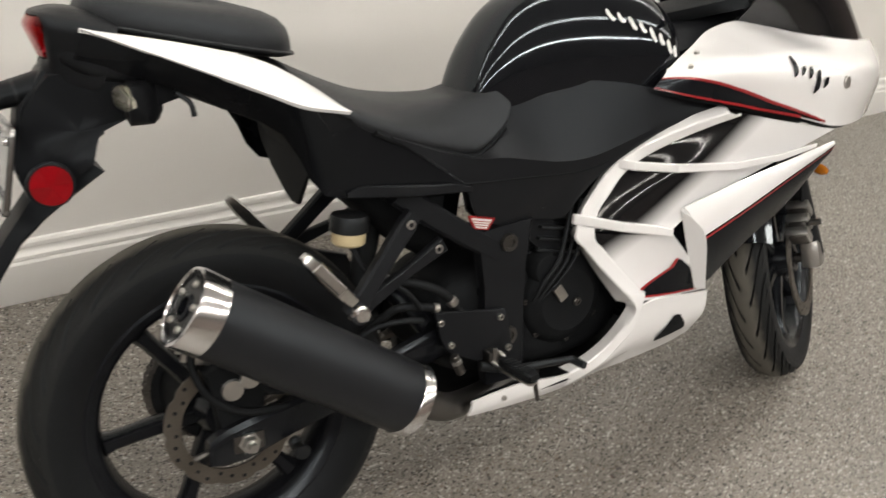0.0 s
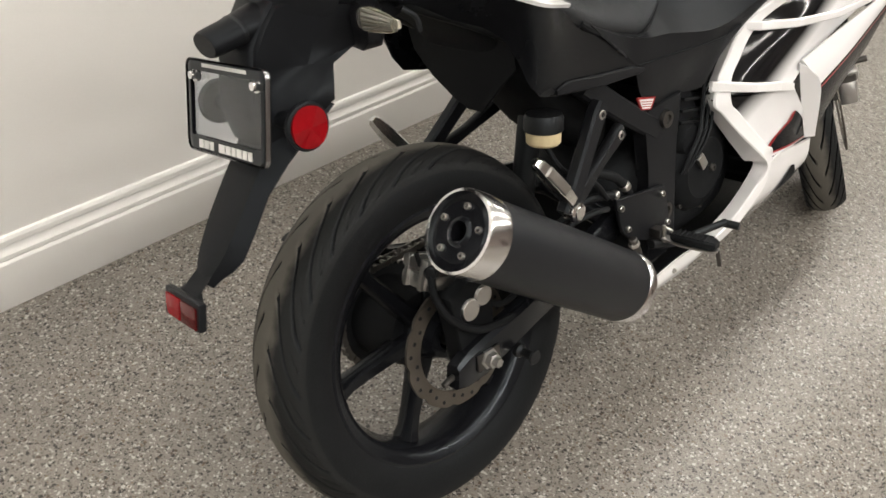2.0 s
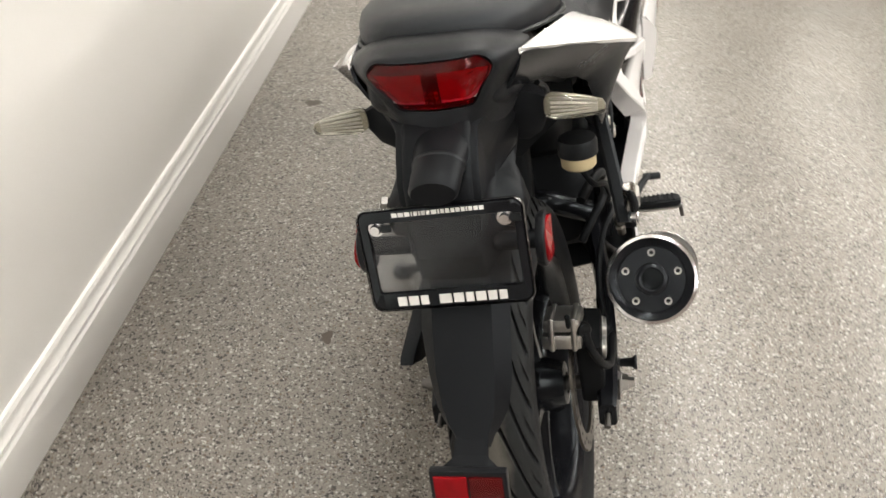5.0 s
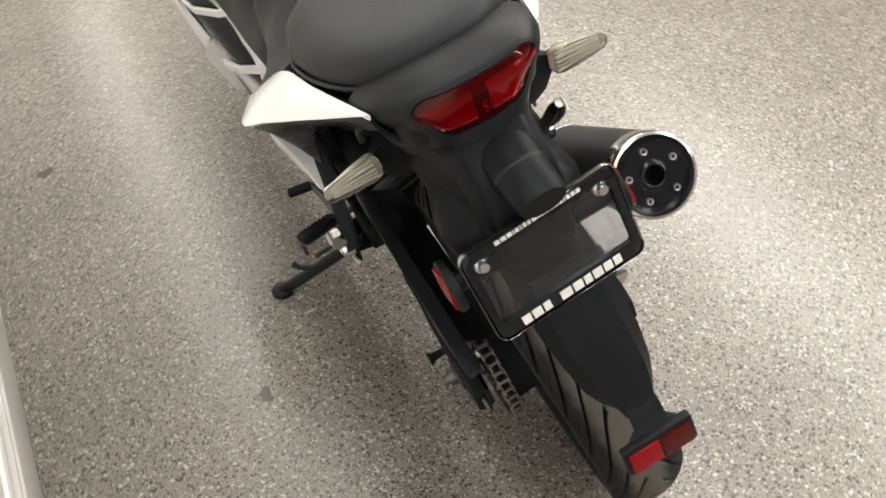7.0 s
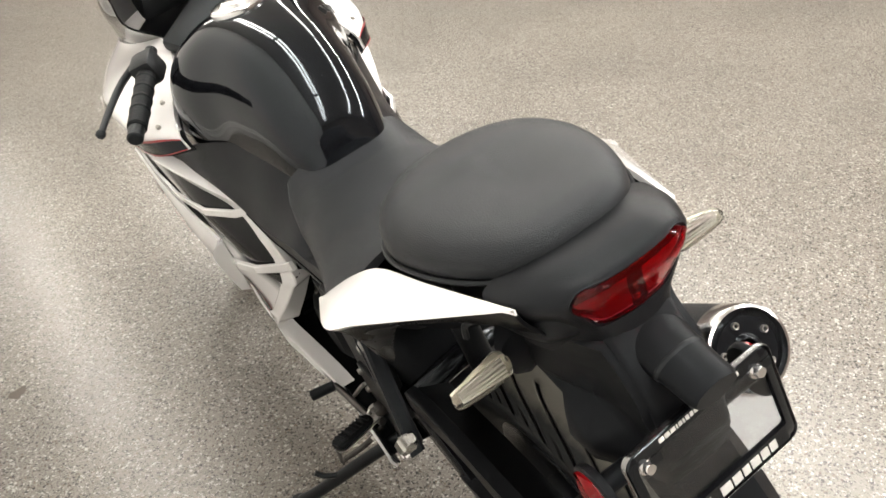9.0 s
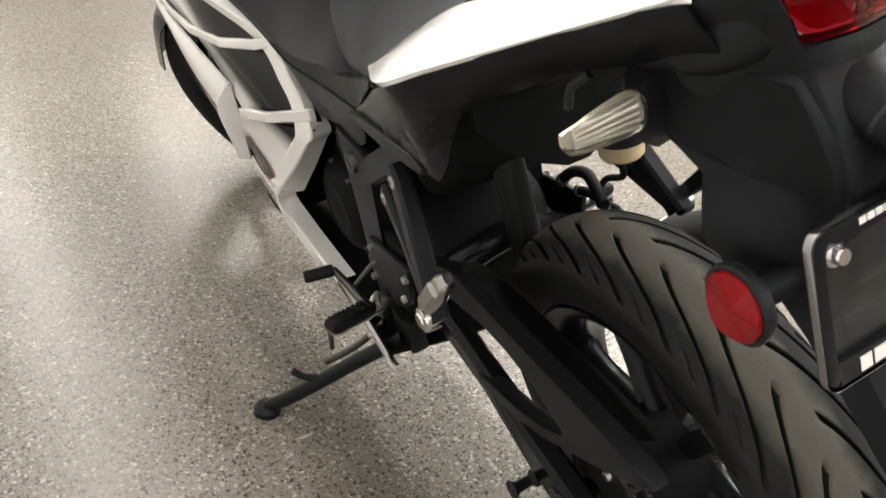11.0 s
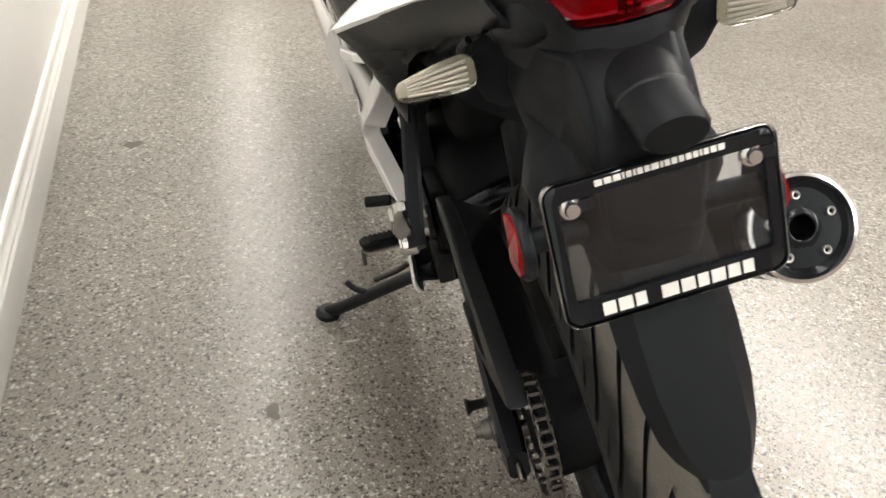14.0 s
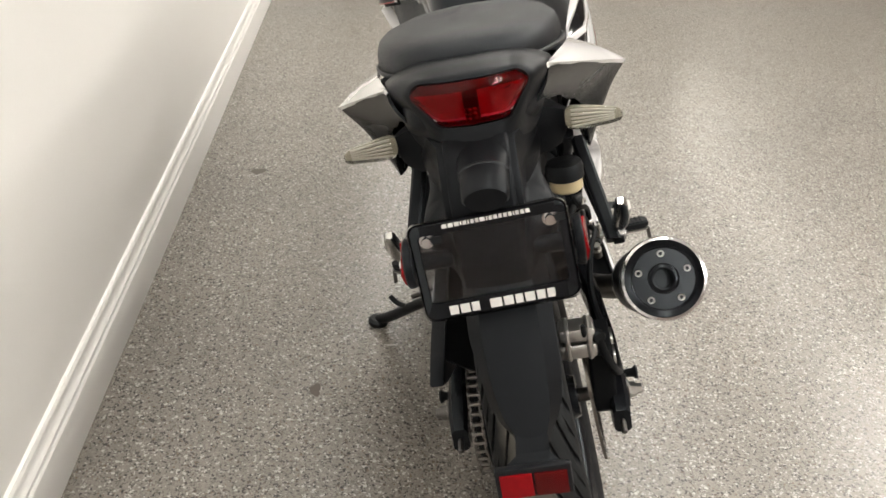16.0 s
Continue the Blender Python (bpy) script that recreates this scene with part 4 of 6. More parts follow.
for s in (1, -1):
    k_top = S([(0.300, 0.172, 0.775), (0.400, 0.148, 0.738), (0.468, 0.134, 0.715), (0.530, 0.118, 0.735), (0.575, 0.090, 0.778), (0.64, 0.101, 0.808), (0.709, 0.120, 0.820), (0.78, 0.152, 0.815), (0.85, 0.182, 0.800), (0.93, 0.200, 0.780), (1.0, 0.210, 0.762)], s)
    k_one = S([(0.303, 0.173, 0.773), (0.402, 0.152, 0.733), (0.478, 0.152, 0.712), (0.530, 0.154, 0.708), (0.59, 0.159, 0.697), (0.648, 0.163, 0.688), (0.71, 0.166, 0.690), (0.77, 0.172, 0.706), (0.85, 0.188, 0.735), (0.92, 0.204, 0.752), (0.99, 0.214, 0.757)], s)
    k_two = S([(0.340, 0.164, 0.745), (0.420, 0.150, 0.692), (0.455, 0.147, 0.670), (0.53, 0.151, 0.668), (0.59, 0.155, 0.666), (0.648, 0.159, 0.664), (0.70, 0.161, 0.665), (0.75, 0.164, 0.676), (0.82, 0.180, 0.712), (0.90, 0.200, 0.742), (0.985, 0.213, 0.754)], s)
    k_low = S([(0.400, 0.152, 0.705), (0.440, 0.143, 0.672), (0.460, 0.139, 0.652), (0.480, 0.137, 0.606), (0.535, 0.133, 0.580), (0.61, 0.131, 0.578), (0.668, 0.138, 0.575), (0.70, 0.144, 0.610), (0.735, 0.150, 0.645), (0.80, 0.160, 0.690), (0.90, 0.198, 0.738)], s)
    bm = bmesh.new()
    lines = [spline(r, 60) for r in (k_top, k_one, k_two, k_low)]
    add_grid(bm, [[p.lerp(q, f) for p, q in zip(a, b)] for a, b in zip(lines, lines[1:]) for f in (0.0, 0.25, 0.5, 0.75)] + [lines[-1]])
    bmesh.ops.recalc_face_normals(bm, faces=bm.faces)
    bmesh.ops.solidify(bm, geom=bm.faces[:], thickness=0.003)
    cover = part("frame_cover", bm, MATTE, bike, "matte black plastic frame cover", sharp=14)
    part("cover_seam", tube([(u, v + 0.0005 * s, w) for u, v, w in k_two[2:8]], 0.0018, 40, 6), DULL, cover)
    part("seat_seam", tube(S([(0.27, 0.174, 0.785), (0.33, 0.159, 0.756), (0.41, 0.143, 0.731), (0.472, 0.132, 0.714), (0.508, 0.126, 0.724), (0.55, 0.114, 0.752)], s), 0.006, 40, 8), DULL, cover)
    bolt((0.623, 0.134 * s, 0.606), (0, s, 0), 0.007, cover, ENGINE)
    # warning label, a white and red wedge
    if s < 0:
        lab = bmesh.new()
        slab([(0.460, 0.611), (0.516, 0.598), (0.502, 0.578), (0.472, 0.585)], 0.1375 * s, 0.1405 * s, 0.0, bm=lab)
        lb = part("warning_label", lab, RED, cover, "small red and white warning label")
        part("label_field", slab([(0.4655, 0.6065), (0.5085, 0.5965), (0.498, 0.5815), (0.4755, 0.5868)], 0.1402 * s, 0.1415 * s, 0.0), BAR, lb)
        for k in range(3):
            f = 0.25 + 0.25 * k
            p, q = Vector((0.468 + 0.008 * f, 0, 0.6065 - 0.0195 * f)), Vector((0.5065 - 0.009 * f, 0, 0.5975 - 0.016 * f))
            part("label_line", slab([(p.x, p.z), (q.x, q.z), (q.x, q.z - 0.0014), (p.x, p.z - 0.0014)], 0.1412 * s, 0.1420 * s, 0.0), RED, lb)


def paint_fade():
    """White paint that is airbrushed into black towards one side, with a sharper dark corner."""
    m = bpy.data.materials.new("faded_black_white_paint")
    m.use_nodes = True
    nt = m.node_tree
    b = nt.nodes["Principled BSDF"]
    tc = nt.nodes.new("ShaderNodeTexCoord")
    dot = nt.nodes.new("ShaderNodeVectorMath")
    dot.operation = "DOT_PRODUCT"
    dot.inputs[1].default_value = (0.617, 0, -0.787)
    nt.links.new(tc.outputs["Object"], dot.inputs[0])
    grit = node(nt, "ShaderNodeTexNoise", Scale=500.0)
    nt.links.new(tc.outputs["Object"], grit.inputs["Vector"])
    add = nt.nodes.new("ShaderNodeMath")
    add.operation = "MULTIPLY_ADD"
    add.inputs[1].default_value = 0.005
    nt.links.new(grit.outputs["Fac"], add.inputs[0])
    move = node(nt, "ShaderNodeMath")
    move.inputs[1].default_value = 0.1
    nt.links.new(dot.outputs["Value"], move.inputs[0])
    nt.links.new(move.outputs[0], add.inputs[2])
    r = nt.nodes.new("ShaderNodeValToRGB")
    e = r.color_ramp.elements
    e[0].position, e[0].color = 0.150, (0.008, 0.008, 0.009, 1)
    e[1].position, e[1].color = 0.190, (0.76, 0.76, 0.77, 1)
    nt.links.new(add.outputs[0], r.inputs["Fac"])
    nt.links.new(r.outputs["Color"], b.inputs["Base Color"])
    b.inputs["Roughness"].default_value = 0.10
    b.inputs["Specular IOR Level"].default_value = 0.35
    return m


FADE = paint_fade()
for s in (1, -1):
    # upper cowl
    c_top = S([(0.860, 0.186, 0.838), (0.905, 0.168, 0.855), (0.955, 0.145, 0.869), (1.035, 0.108, 0.892), (1.13, 0.100, 0.902), (1.235, 0.138, 0.878), (1.40, 0.148, 0.853), (1.58, 0.08, 0.835), (1.625, 0.0, 0.83)], s)
    c_mid = S([(0.842, 0.190, 0.822), (0.90, 0.226, 0.836), (0.97, 0.246, 0.842), (1.06, 0.250, 0.840), (1.16, 0.250, 0.832), (1.28, 0.244, 0.81), (1.44, 0.198, 0.79), (1.60, 0.1, 0.775), (1.655, 0.0, 0.77)], s)
    c_low = S([(0.825, 0.188, 0.805), (0.89, 0.226, 0.788), (0.97, 0.242, 0.770), (1.05, 0.247, 0.751), (1.15, 0.250, 0.728), (1.27, 0.246, 0.698), (1.42, 0.195, 0.69), (1.57, 0.1, 0.69), (1.62, 0.0, 0.69)], s)
    rails = [c_top, c_mid, c_low]
    cowl = part("upper_cowl", sheet(rails, 80, 30, 0.004), WHITE, bike, "gloss white upper fairing with a red-edged black stripe")
    flange = [(u + 0.004, v - 0.018 * s, w - 0.028) for u, v, w in c_top[:6]]
    part("liner", sheet([[(u, v - 0.009 * s, w - 0.007) for u, v, w in r[:7]] for r in rails], 30, 10, 0.002), DULL, cowl)
    part("cowl_flange", sheet([flange, c_top[:6]], 30, 5, 0.003), WHITE, cowl)
    part("stripe", decal(rails, [(0.0, 0.56, 0.96), (0.12, 0.69, 0.98), (0.25, 0.81, 1.0), (0.38, 0.895, 1.0), (0.50, 0.95, 0.99), (0.57, 0.975, 0.985)]), SATIN, cowl, "black tapering stripe")
    part("stripe_edge", decal(rails, [(0.0, 0.52, 0.57), (0.12, 0.655, 0.70), (0.25, 0.785, 0.82), (0.38, 0.875, 0.905), (0.50, 0.935, 0.96), (0.58, 0.965, 0.985)], 0.003), RED, cowl)
    part("stripe_edge", decal(rails, [(0.0, 0.96, 1.0), (0.12, 0.965, 1.0), (0.25, 0.97, 1.0), (0.38, 0.975, 1.0), (0.5, 0.975, 1.0)], 0.003), RED, cowl)
    for k, (t0, t1) in enumerate(((0.44, 0.70), (0.52, 0.66), (0.50, 0.66), (0.50, 0.76), (0.53, 0.68))):
        a = 0.435 + 0.026 * k
        part("model_mark", decal(rails, [(a, t0 + 0.04 + 0.02 * k, t1 - 0.05 + 0.02 * k), (a + 0.006, t0 + 0.02 * k, t1 - 0.06 + 0.02 * k), (a + 0.014, t0 + 0.02 * k, t1 - 0.10 + 0.02 * k)], 0.003), SATIN, cowl)
    p, n = surf(rails, 0.62, 0.62)
    part("cowl_bolt", lathe([(0.0001, 0.002), (0.011, 0.002), (0.013, 0.0), (0.013, -0.006)], 20, axis_to(p + n * 0.002, p + n)), STEEL, cowl)
    for a, t in ((0.10, 0.36), (0.20, 0.12)):
        p, n = surf(rails, a, t)
        part("cowl_rivet", lathe([(0.0001, 0.002), (0.004, 0.002), (0.005, -0.003)], 12, axis_to(p + n * 0.0025, p + n)), STEEL, cowl)
    # side panel inside the frame, and its panel below the second bar
    a_rear = S([(0.685, 0.150, 0.552), (0.735, 0.154, 0.625), (0.785, 0.160, 0.675), (0.87, 0.204, 0.725), (0.97, 0.240, 0.757)], s)
    a_mid = S([(0.77, 0.178, 0.542), (0.83, 0.182, 0.60), (0.90, 0.190, 0.642), (1.0, 0.212, 0.685), (1.12, 0.236, 0.722)], s)
    a_front = S([(0.862, 0.214, 0.530), (0.93, 0.216, 0.572), (1.02, 0.220, 0.606), (1.14, 0.230, 0.646), (1.275, 0.240, 0.690)], s)
    p_rear = [(u + 0.004, v - 0.016 * s, w) for u, v, w in a_rear]
    p_mid = S([(0.745, 0.184, 0.545), (0.81, 0.202, 0.607), (0.885, 0.218, 0.650), (0.99, 0.232, 0.691), (1.11, 0.242, 0.725)], s)
    side = part("side_fairing", sheet([p_rear, p_mid, a_front], 30, 22, 0.004), FADE, bike, "white side fairing fading to black behind its bars")
    t_rear = S([(0.684, 0.150, 0.545), (0.735, 0.182, 0.470), (0.79, 0.212, 0.403)], s)
    t_front = S([(0.868, 0.222, 0.528), (0.936, 0.214, 0.453), (0.986, 0.194, 0.384)], s)
    t_mid = [tuple((Vector(p) + Vector(q)) / 2 + Vector((0, 0.006 * s, 0))) for p, q in zip(t_rear, t_front)]
    trails = [t_rear, t_mid, t_front]
    tri_ob = part("lower_side_fairing", sheet(trails, 20, 12, 0.004), FADE, bike, "white lower fairing panel with a black triangle")
    part("triangle", decal(trails, [(0.38, 0.86, 0.89), (0.5, 0.74, 0.93), (0.7, 0.42, 0.965), (0.86, 0.14, 0.98), (0.93, 0.10, 0.985)], 0.0022), SATIN, tri_ob)
    part("triangle_edge", decal(trails, [(0.36, 0.84, 0.875), (0.5, 0.70, 0.75), (0.7, 0.36, 0.41), (0.86, 0.12, 0.17), (0.93, 0.08, 0.13)], 0.003), RED, tri_ob)
    part("triangle_edge", decal(trails, [(0.925, 0.08, 0.5), (0.955, 0.07, 0.5)], 0.003), RED, tri_ob)
    part("triangle_edge", decal(trails, [(0.925, 0.5, 0.98), (0.955, 0.5, 0.985)], 0.003), RED, tri_ob)
    # white frame round the opening, and the bars across it
    b_top = S([(0.437, 0.195, 0.280), (0.55, 0.188, 0.284), (0.665, 0.180, 0.270), (0.745, 0.192, 0.312), (0.80, 0.214, 0.388), (0.87, 0.215, 0.398), (0.93, 0.212, 0.390), (0.99, 0.206, 0.383)], s)
    b_mid = S([(0.433, 0.195, 0.263), (0.55, 0.187, 0.260), (0.662, 0.179, 0.256), (0.742, 0.190, 0.280), (0.80, 0.202, 0.316), (0.87, 0.205, 0.325), (0.93, 0.202, 0.328), (0.99, 0.200, 0.335)], s)
    b_low = S([(0.430, 0.189, 0.250), (0.55, 0.176, 0.238), (0.66, 0.164, 0.234), (0.74, 0.163, 0.245), (0.80, 0.163, 0.250), (0.87, 0.163, 0.257), (0.93, 0.163, 0.264), (0.98, 0.168, 0.280)], s)
    lip = [[], [], [], [], [], []]
    for panel, steps, width, turn in (([a_rear, a_mid, a_front], (1.0, 0.86, 0.70, 0.54, 0.38, 0.22, 0.10), 0.030, 0.020), (trails, (0.06, 0.2, 0.4, 0.6, 0.8, 0.93), 0.034, 0.040), ([b_top, b_mid, b_low], (0.55, 0.48, 0.41, 0.34, 0.28), 0.030, 0.030)):
        for a in steps:
            edge, n = surf(panel, a, 0.0)
            run = (surf(panel, a, 0.3)[0] - edge).normalized()
            deep, _ = surf(panel, a, width / (Vector(along(panel[0], a)) - Vector(along(panel[-1], a))).length)
            for row, p in zip(lip, (edge - run * 0.002 - n * turn, edge - run * 0.005 + n * 0.002, edge - run * 0.002 + n * 0.005, deep - run * 0.005 + n * 0.0075, deep - run * 0.002 + n * 0.006, deep - n * 0.001)):
                row.append(p)
    bm = bmesh.new()
    add_grid(bm, [spline(row, 90) for row in lip])
    part("fairing_frame", bm, WHITE, bike, "white fairing edge frame", sharp=30)
    part("fairing_bar", bar_loft([((u, v * s, w), hw, ht, (0.1, 0, 1), (0, 1, 0)) for u, v, w, hw, ht in ((0.772, 0.156, 0.668, 0.009, 0.004), (0.795, 0.180, 0.664, 0.0085, 0.004), (0.87, 0.2165, 0.657, 0.008, 0.004), (1.0, 0.236, 0.648, 0.008, 0.004), (1.12, 0.243, 0.652, 0.007, 0.003), (1.22, 0.2435, 0.664, 0.004, 0.002))]), WHITE, bike, "white bar across the side fairing", sharp=15)
    part("fairing_bar", bar_loft([((u, v * s, w), hw, ht, (0.1, 0, 1), (0, 1, 0)) for u, v, w, hw, ht in ((0.686, 0.146, 0.570, 0.010, 0.004), (0.706, 0.164, 0.567, 0.010, 0.004), (0.76, 0.197, 0.556, 0.009, 0.005), (0.82, 0.215, 0.545, 0.010, 0.005), (0.868, 0.218, 0.531, 0.008, 0.003))]), WHITE, bike, "white bar across the side fairing", sharp=15)
    # outer fin: white above, black below a red line
    f1 = S([(0.888, 0.224, 0.580), (0.998, 0.238, 0.613), (1.12, 0.247, 0.641), (1.265, 0.248, 0.668)], s)
    f2 = S([(0.930, 0.243, 0.522), (1.03, 0.252, 0.566), (1.14, 0.252, 0.610), (1.272, 0.248, 0.658)], s)
    f3 = S([(0.955, 0.226, 0.410), (1.065, 0.226, 0.483), (1.165, 0.233, 0.548), (1.255, 0.240, 0.630)], s)
    part("fin", sheet([f1, [tuple((Vector(p) + Vector(q)) / 2 + Vector((0, 0.004 * s, 0))) for p, q in zip(f1, f2)], f2], 24, 6, 0.006), WHITE, bike, "white fairing fin")
    fin_mid = [tuple((Vector(p) + Vector(q)) / 2 + Vector((0, 0.003 * s, 0))) for p, q in zip(f2, f3)]
    part("fin_lower", sheet([f2, fin_mid, f3], 24, 8, 0.005), SATIN, bike, "satin black lower fin")
    part("fin_line", decal([f2, fin_mid, f3], [(k / 12, 0.015, 0.06) for k in range(13)], 0.003), RED, bike)
    r1 = S([(0.890, 0.216, 0.575), (0.915, 0.212, 0.50), (0.948, 0.211, 0.402)], s)
    r2 = S([(0.905, 0.232, 0.562), (0.932, 0.244, 0.520), (0.960, 0.228, 0.404)], s)
    part("fin_edge", sheet([r1, r2], 16, 4, 0.005), WHITE, bike, "white fin edge")
    part("fin_backing", sheet([S([(0.86, 0.20, 0.53), (0.95, 0.19, 0.58), (1.10, 0.20, 0.62)], s), S([(0.935, 0.185, 0.45), (1.02, 0.18, 0.50), (1.16, 0.19, 0.56)], s)], 12, 4, 0.004), SATIN, bike)
    # belly fairing
    belly = part("belly_fairing", sheet([b_top, b_mid, b_low], 36, 12, 0.005), WHITE, bike, "white belly fairing with a triangular vent")
    # the vent is not cut out: a black patch paints its inner shade
    part("vent", decal([b_top, b_mid, b_low], [(0.70, 0.62, 0.70), (0.74, 0.44, 0.70), (0.78, 0.30, 0.69), (0.82, 0.32, 0.68), (0.87, 0.52, 0.66), (0.885, 0.62, 0.65)], 0.003), DULL, belly, "dark patch painted for the shade inside the vent")
    part("liner", sheet([[(u + 0.004, v - 0.008 * s, w) for u, v, w in r] for r in (b_top, b_mid, b_low)], 30, 8, 0.002), DULL, belly)
    part("liner", sheet([[(u + 0.006, v - 0.009 * s, w) for u, v, w in r] for r in trails], 16, 8, 0.002), DULL, tri_ob)
    bolt((0.505, 0.190 * s, 0.268), (0, s, 0), 0.005, belly, STEEL)
part("belly_floor", sheet([[(0.45, -0.188, 0.262), (0.7, -0.182, 0.262), (0.97, -0.198, 0.34)], [(0.45, 0, 0.225), (0.7, 0, 0.21), (1.0, 0, 0.24)], [(0.45, 0.188, 0.262), (0.7, 0.182, 0.262), (0.97, 0.198, 0.34)]], 14, 10, 0.004), DULL, bike)
part("windscreen", sheet([[(1.12, -0.098, 0.903), (1.24, -0.140, 0.879), (1.40, -0.145, 0.855), (1.52, -0.10, 0.845), (1.6, 0, 0.84), (1.52, 0.10, 0.845), (1.40, 0.145, 0.855), (1.24, 0.140, 0.879), (1.12, 0.098, 0.903)],
                          [(1.12, -0.150, 0.955), (1.22, -0.165, 0.965), (1.32, -0.15, 0.965), (1.42, -0.10, 0.965), (1.46, 0, 0.965), (1.42, 0.10, 0.965), (1.32, 0.15, 0.965), (1.22, 0.165, 0.965), (1.12, 0.150, 0.955)],
                          [(1.14, -0.150, 1.01), (1.20, -0.145, 1.04), (1.25, -0.12, 1.06), (1.29, -0.07, 1.075), (1.30, 0, 1.08), (1.29, 0.07, 1.075), (1.25, 0.12, 1.06), (1.20, 0.145, 1.04), (1.14, 0.150, 1.01)]], 48, 10, 0.004), SMOKE, bike, "smoked windscreen")
part("dash_surround", sheet([[(0.97, -0.09, 0.85), (1.0, 0, 0.89), (0.97, 0.09, 0.85)], [(1.15, -0.085, 0.875), (1.2, 0, 0.92), (1.15, 0.085, 0.875)], [(1.38, -0.12, 0.845), (1.42, 0, 0.88), (1.38, 0.12, 0.845)]], 14, 10, 0.004), MATTE, bike)
part("inner_cowling", hull([(0.78, 0.62, 0.79, 0.12, 0), (0.90, 0.62, 0.80, 0.135, 0), (1.05, 0.62, 0.83, 0.12, 0), (1.20, 0.63, 0.84, 0.11, 0), (1.36, 0.66, 0.80, 0.11, 0)], 24, 16, 4.0), DULL, bike)
part("instrument_cluster", block((0.07, 0.22, 0.10), pose(1.16, 0, 0.985, 0, -35, 0), 0.02, taper=0.85), ENGINE, bike)

# ---- exhaust, engine and running gear ----
M0, M1 = Vector((-0.058, -0.222, 0.585)), Vector((0.292, -0.236, 0.345))
MA = axis_to(M0, M1)
ML = (M1 - M0).length
can = part("muffler", lathe([(0.0595, 0.042), (0.0600, 0.05), (0.0610, ML * 0.5), (0.0610, ML - 0.03), (0.059, ML - 0.008), (0.054, ML)], 64, MA), MUFFLER, bike, "matte black muffler with a polished end cap")
part("end_cap", lathe([(0.0595, 0.044), (0.0615, 0.042), (0.0615, 0.004), (0.0600, 0.0), (0.0560, -0.001), (0.0545, 0.004), (0.0545, 0.012)], 64, MA), CHROME, can, "polished end cap")
part("end_plate", lathe([(0.055, 0.010), (0.046, 0.007), (0.044, 0.004), (0.0225, 0.004), (0.020, 0.001), (0.0160, 0.0), (0.0142, 0.001), (0.0135, 0.05), (0.0001, 0.05)], 48, MA), SATIN, can, "black end plate round the outlet")
for k in range(5):
    a = radians(90 + 72 * k)
    c = MA @ Vector((0.036 * math.cos(a), 0.005, 0.036 * math.sin(a)))
    d = (M0 - M1).normalized()
    part("cap_screw", lathe([(0.0001, -0.004), (0.0028, -0.004), (0.0030, 0.0058), (0.0045, 0.006), (0.0052, 0.005), (0.0052, -0.003)], 18, axis_to(c, c + d)), STEEL, can)
part("collar", lathe([(0.0612, ML - 0.022), (0.0625, ML - 0.020), (0.0625, ML - 0.002), (0.0605, ML), (0.03, ML + 0.012)], 64, MA), CHROME, can, "polished front collar")
bm = bmesh.new()
rows = []
for k in range(9):
    a = radians(-150 + 7 * k)
    rows.append([MA @ Vector((r * math.cos(a), y, r * math.sin(a))) for r, y in ((0.0630, ML - 0.018), (0.0632, ML - 0.004))])
add_grid(bm, rows)
part("collar_mark", bm, RED, can)
part("exhaust_pipe", tube([M1 + Vector((-0.01, 0, 0.006)), (0.335, -0.215, 0.315), (0.40, -0.17, 0.27), (0.50, -0.11, 0.238), (0.66, -0.06, 0.235)], (0.028, 0.022), 24, 18), DARKST, bike, "dull steel exhaust pipe")

# passenger footpegs and their brackets
for s in (1, -1):
    br = part("peg_bracket", bar_loft([((u, v * s, w), hw, 0.012, (0.73, 0, -0.69), (0, 1, 0)) for u, v, w, hw in ((0.350, 0.146, 0.634, 0.014), (0.335, 0.148, 0.618, 0.017), (0.29, 0.160, 0.572, 0.015), (0.245, 0.172, 0.525, 0.015), (0.215, 0.18, 0.492, 0.018))]), MATTE, bike, "black passenger footpeg bracket")
    part("bracket_strut", bar_loft([((u, v * s, w), hw, 0.010, (-0.4, 0, 0.9), (0, 1, 0)) for u, v, w, hw in ((0.405, 0.145, 0.572, 0.014), (0.33, 0.157, 0.540, 0.009), (0.23, 0.178, 0.500, 0.014))]), MATTE, br)
    for p in ((0.338, 0.157, 0.620), (0.392, 0.1535, 0.567)):
        bolt((p[0], p[1] * s, p[2]), (0, s, 0), 0.0085, br, STEEL, 0.005)
    part("hinge_bolt", lathe([(0.0001, 0.012), (0.010, 0.012), (0.011, 0.010), (0.016, 0.008), (0.017, 0.004), (0.017, -0.01)], 24, axis_to((0.225, 0.190 * s, 0.497), (0.225, 0.21 * s, 0.497))), CHROME, br)
    peg = part("passenger_peg", bar_loft([((u, v * s, w), a, b, (0.8, 0, 0.6), (0, 1, 0)) for u, v, w, a, b in ((0.215, 0.190, 0.520, 0.010, 0.010), (0.195, 0.193, 0.542, 0.012, 0.012), (0.165, 0.194, 0.578, 0.0135, 0.011), (0.142, 0.192, 0.606, 0.010, 0.009), (0.136, 0.190, 0.613, 0.006, 0.005))]), POLISHED, bike, "folded aluminium passenger footpeg")
    part("peg_rubber", bar_loft([((u, (v + 0.008) * s, w), a, 0.005, (0.8, 0, 0.6), (0, 1, 0)) for u, v, w, a in ((0.192, 0.194, 0.548, 0.009), (0.152, 0.194, 0.594, 0.009))]), STEEL, peg)

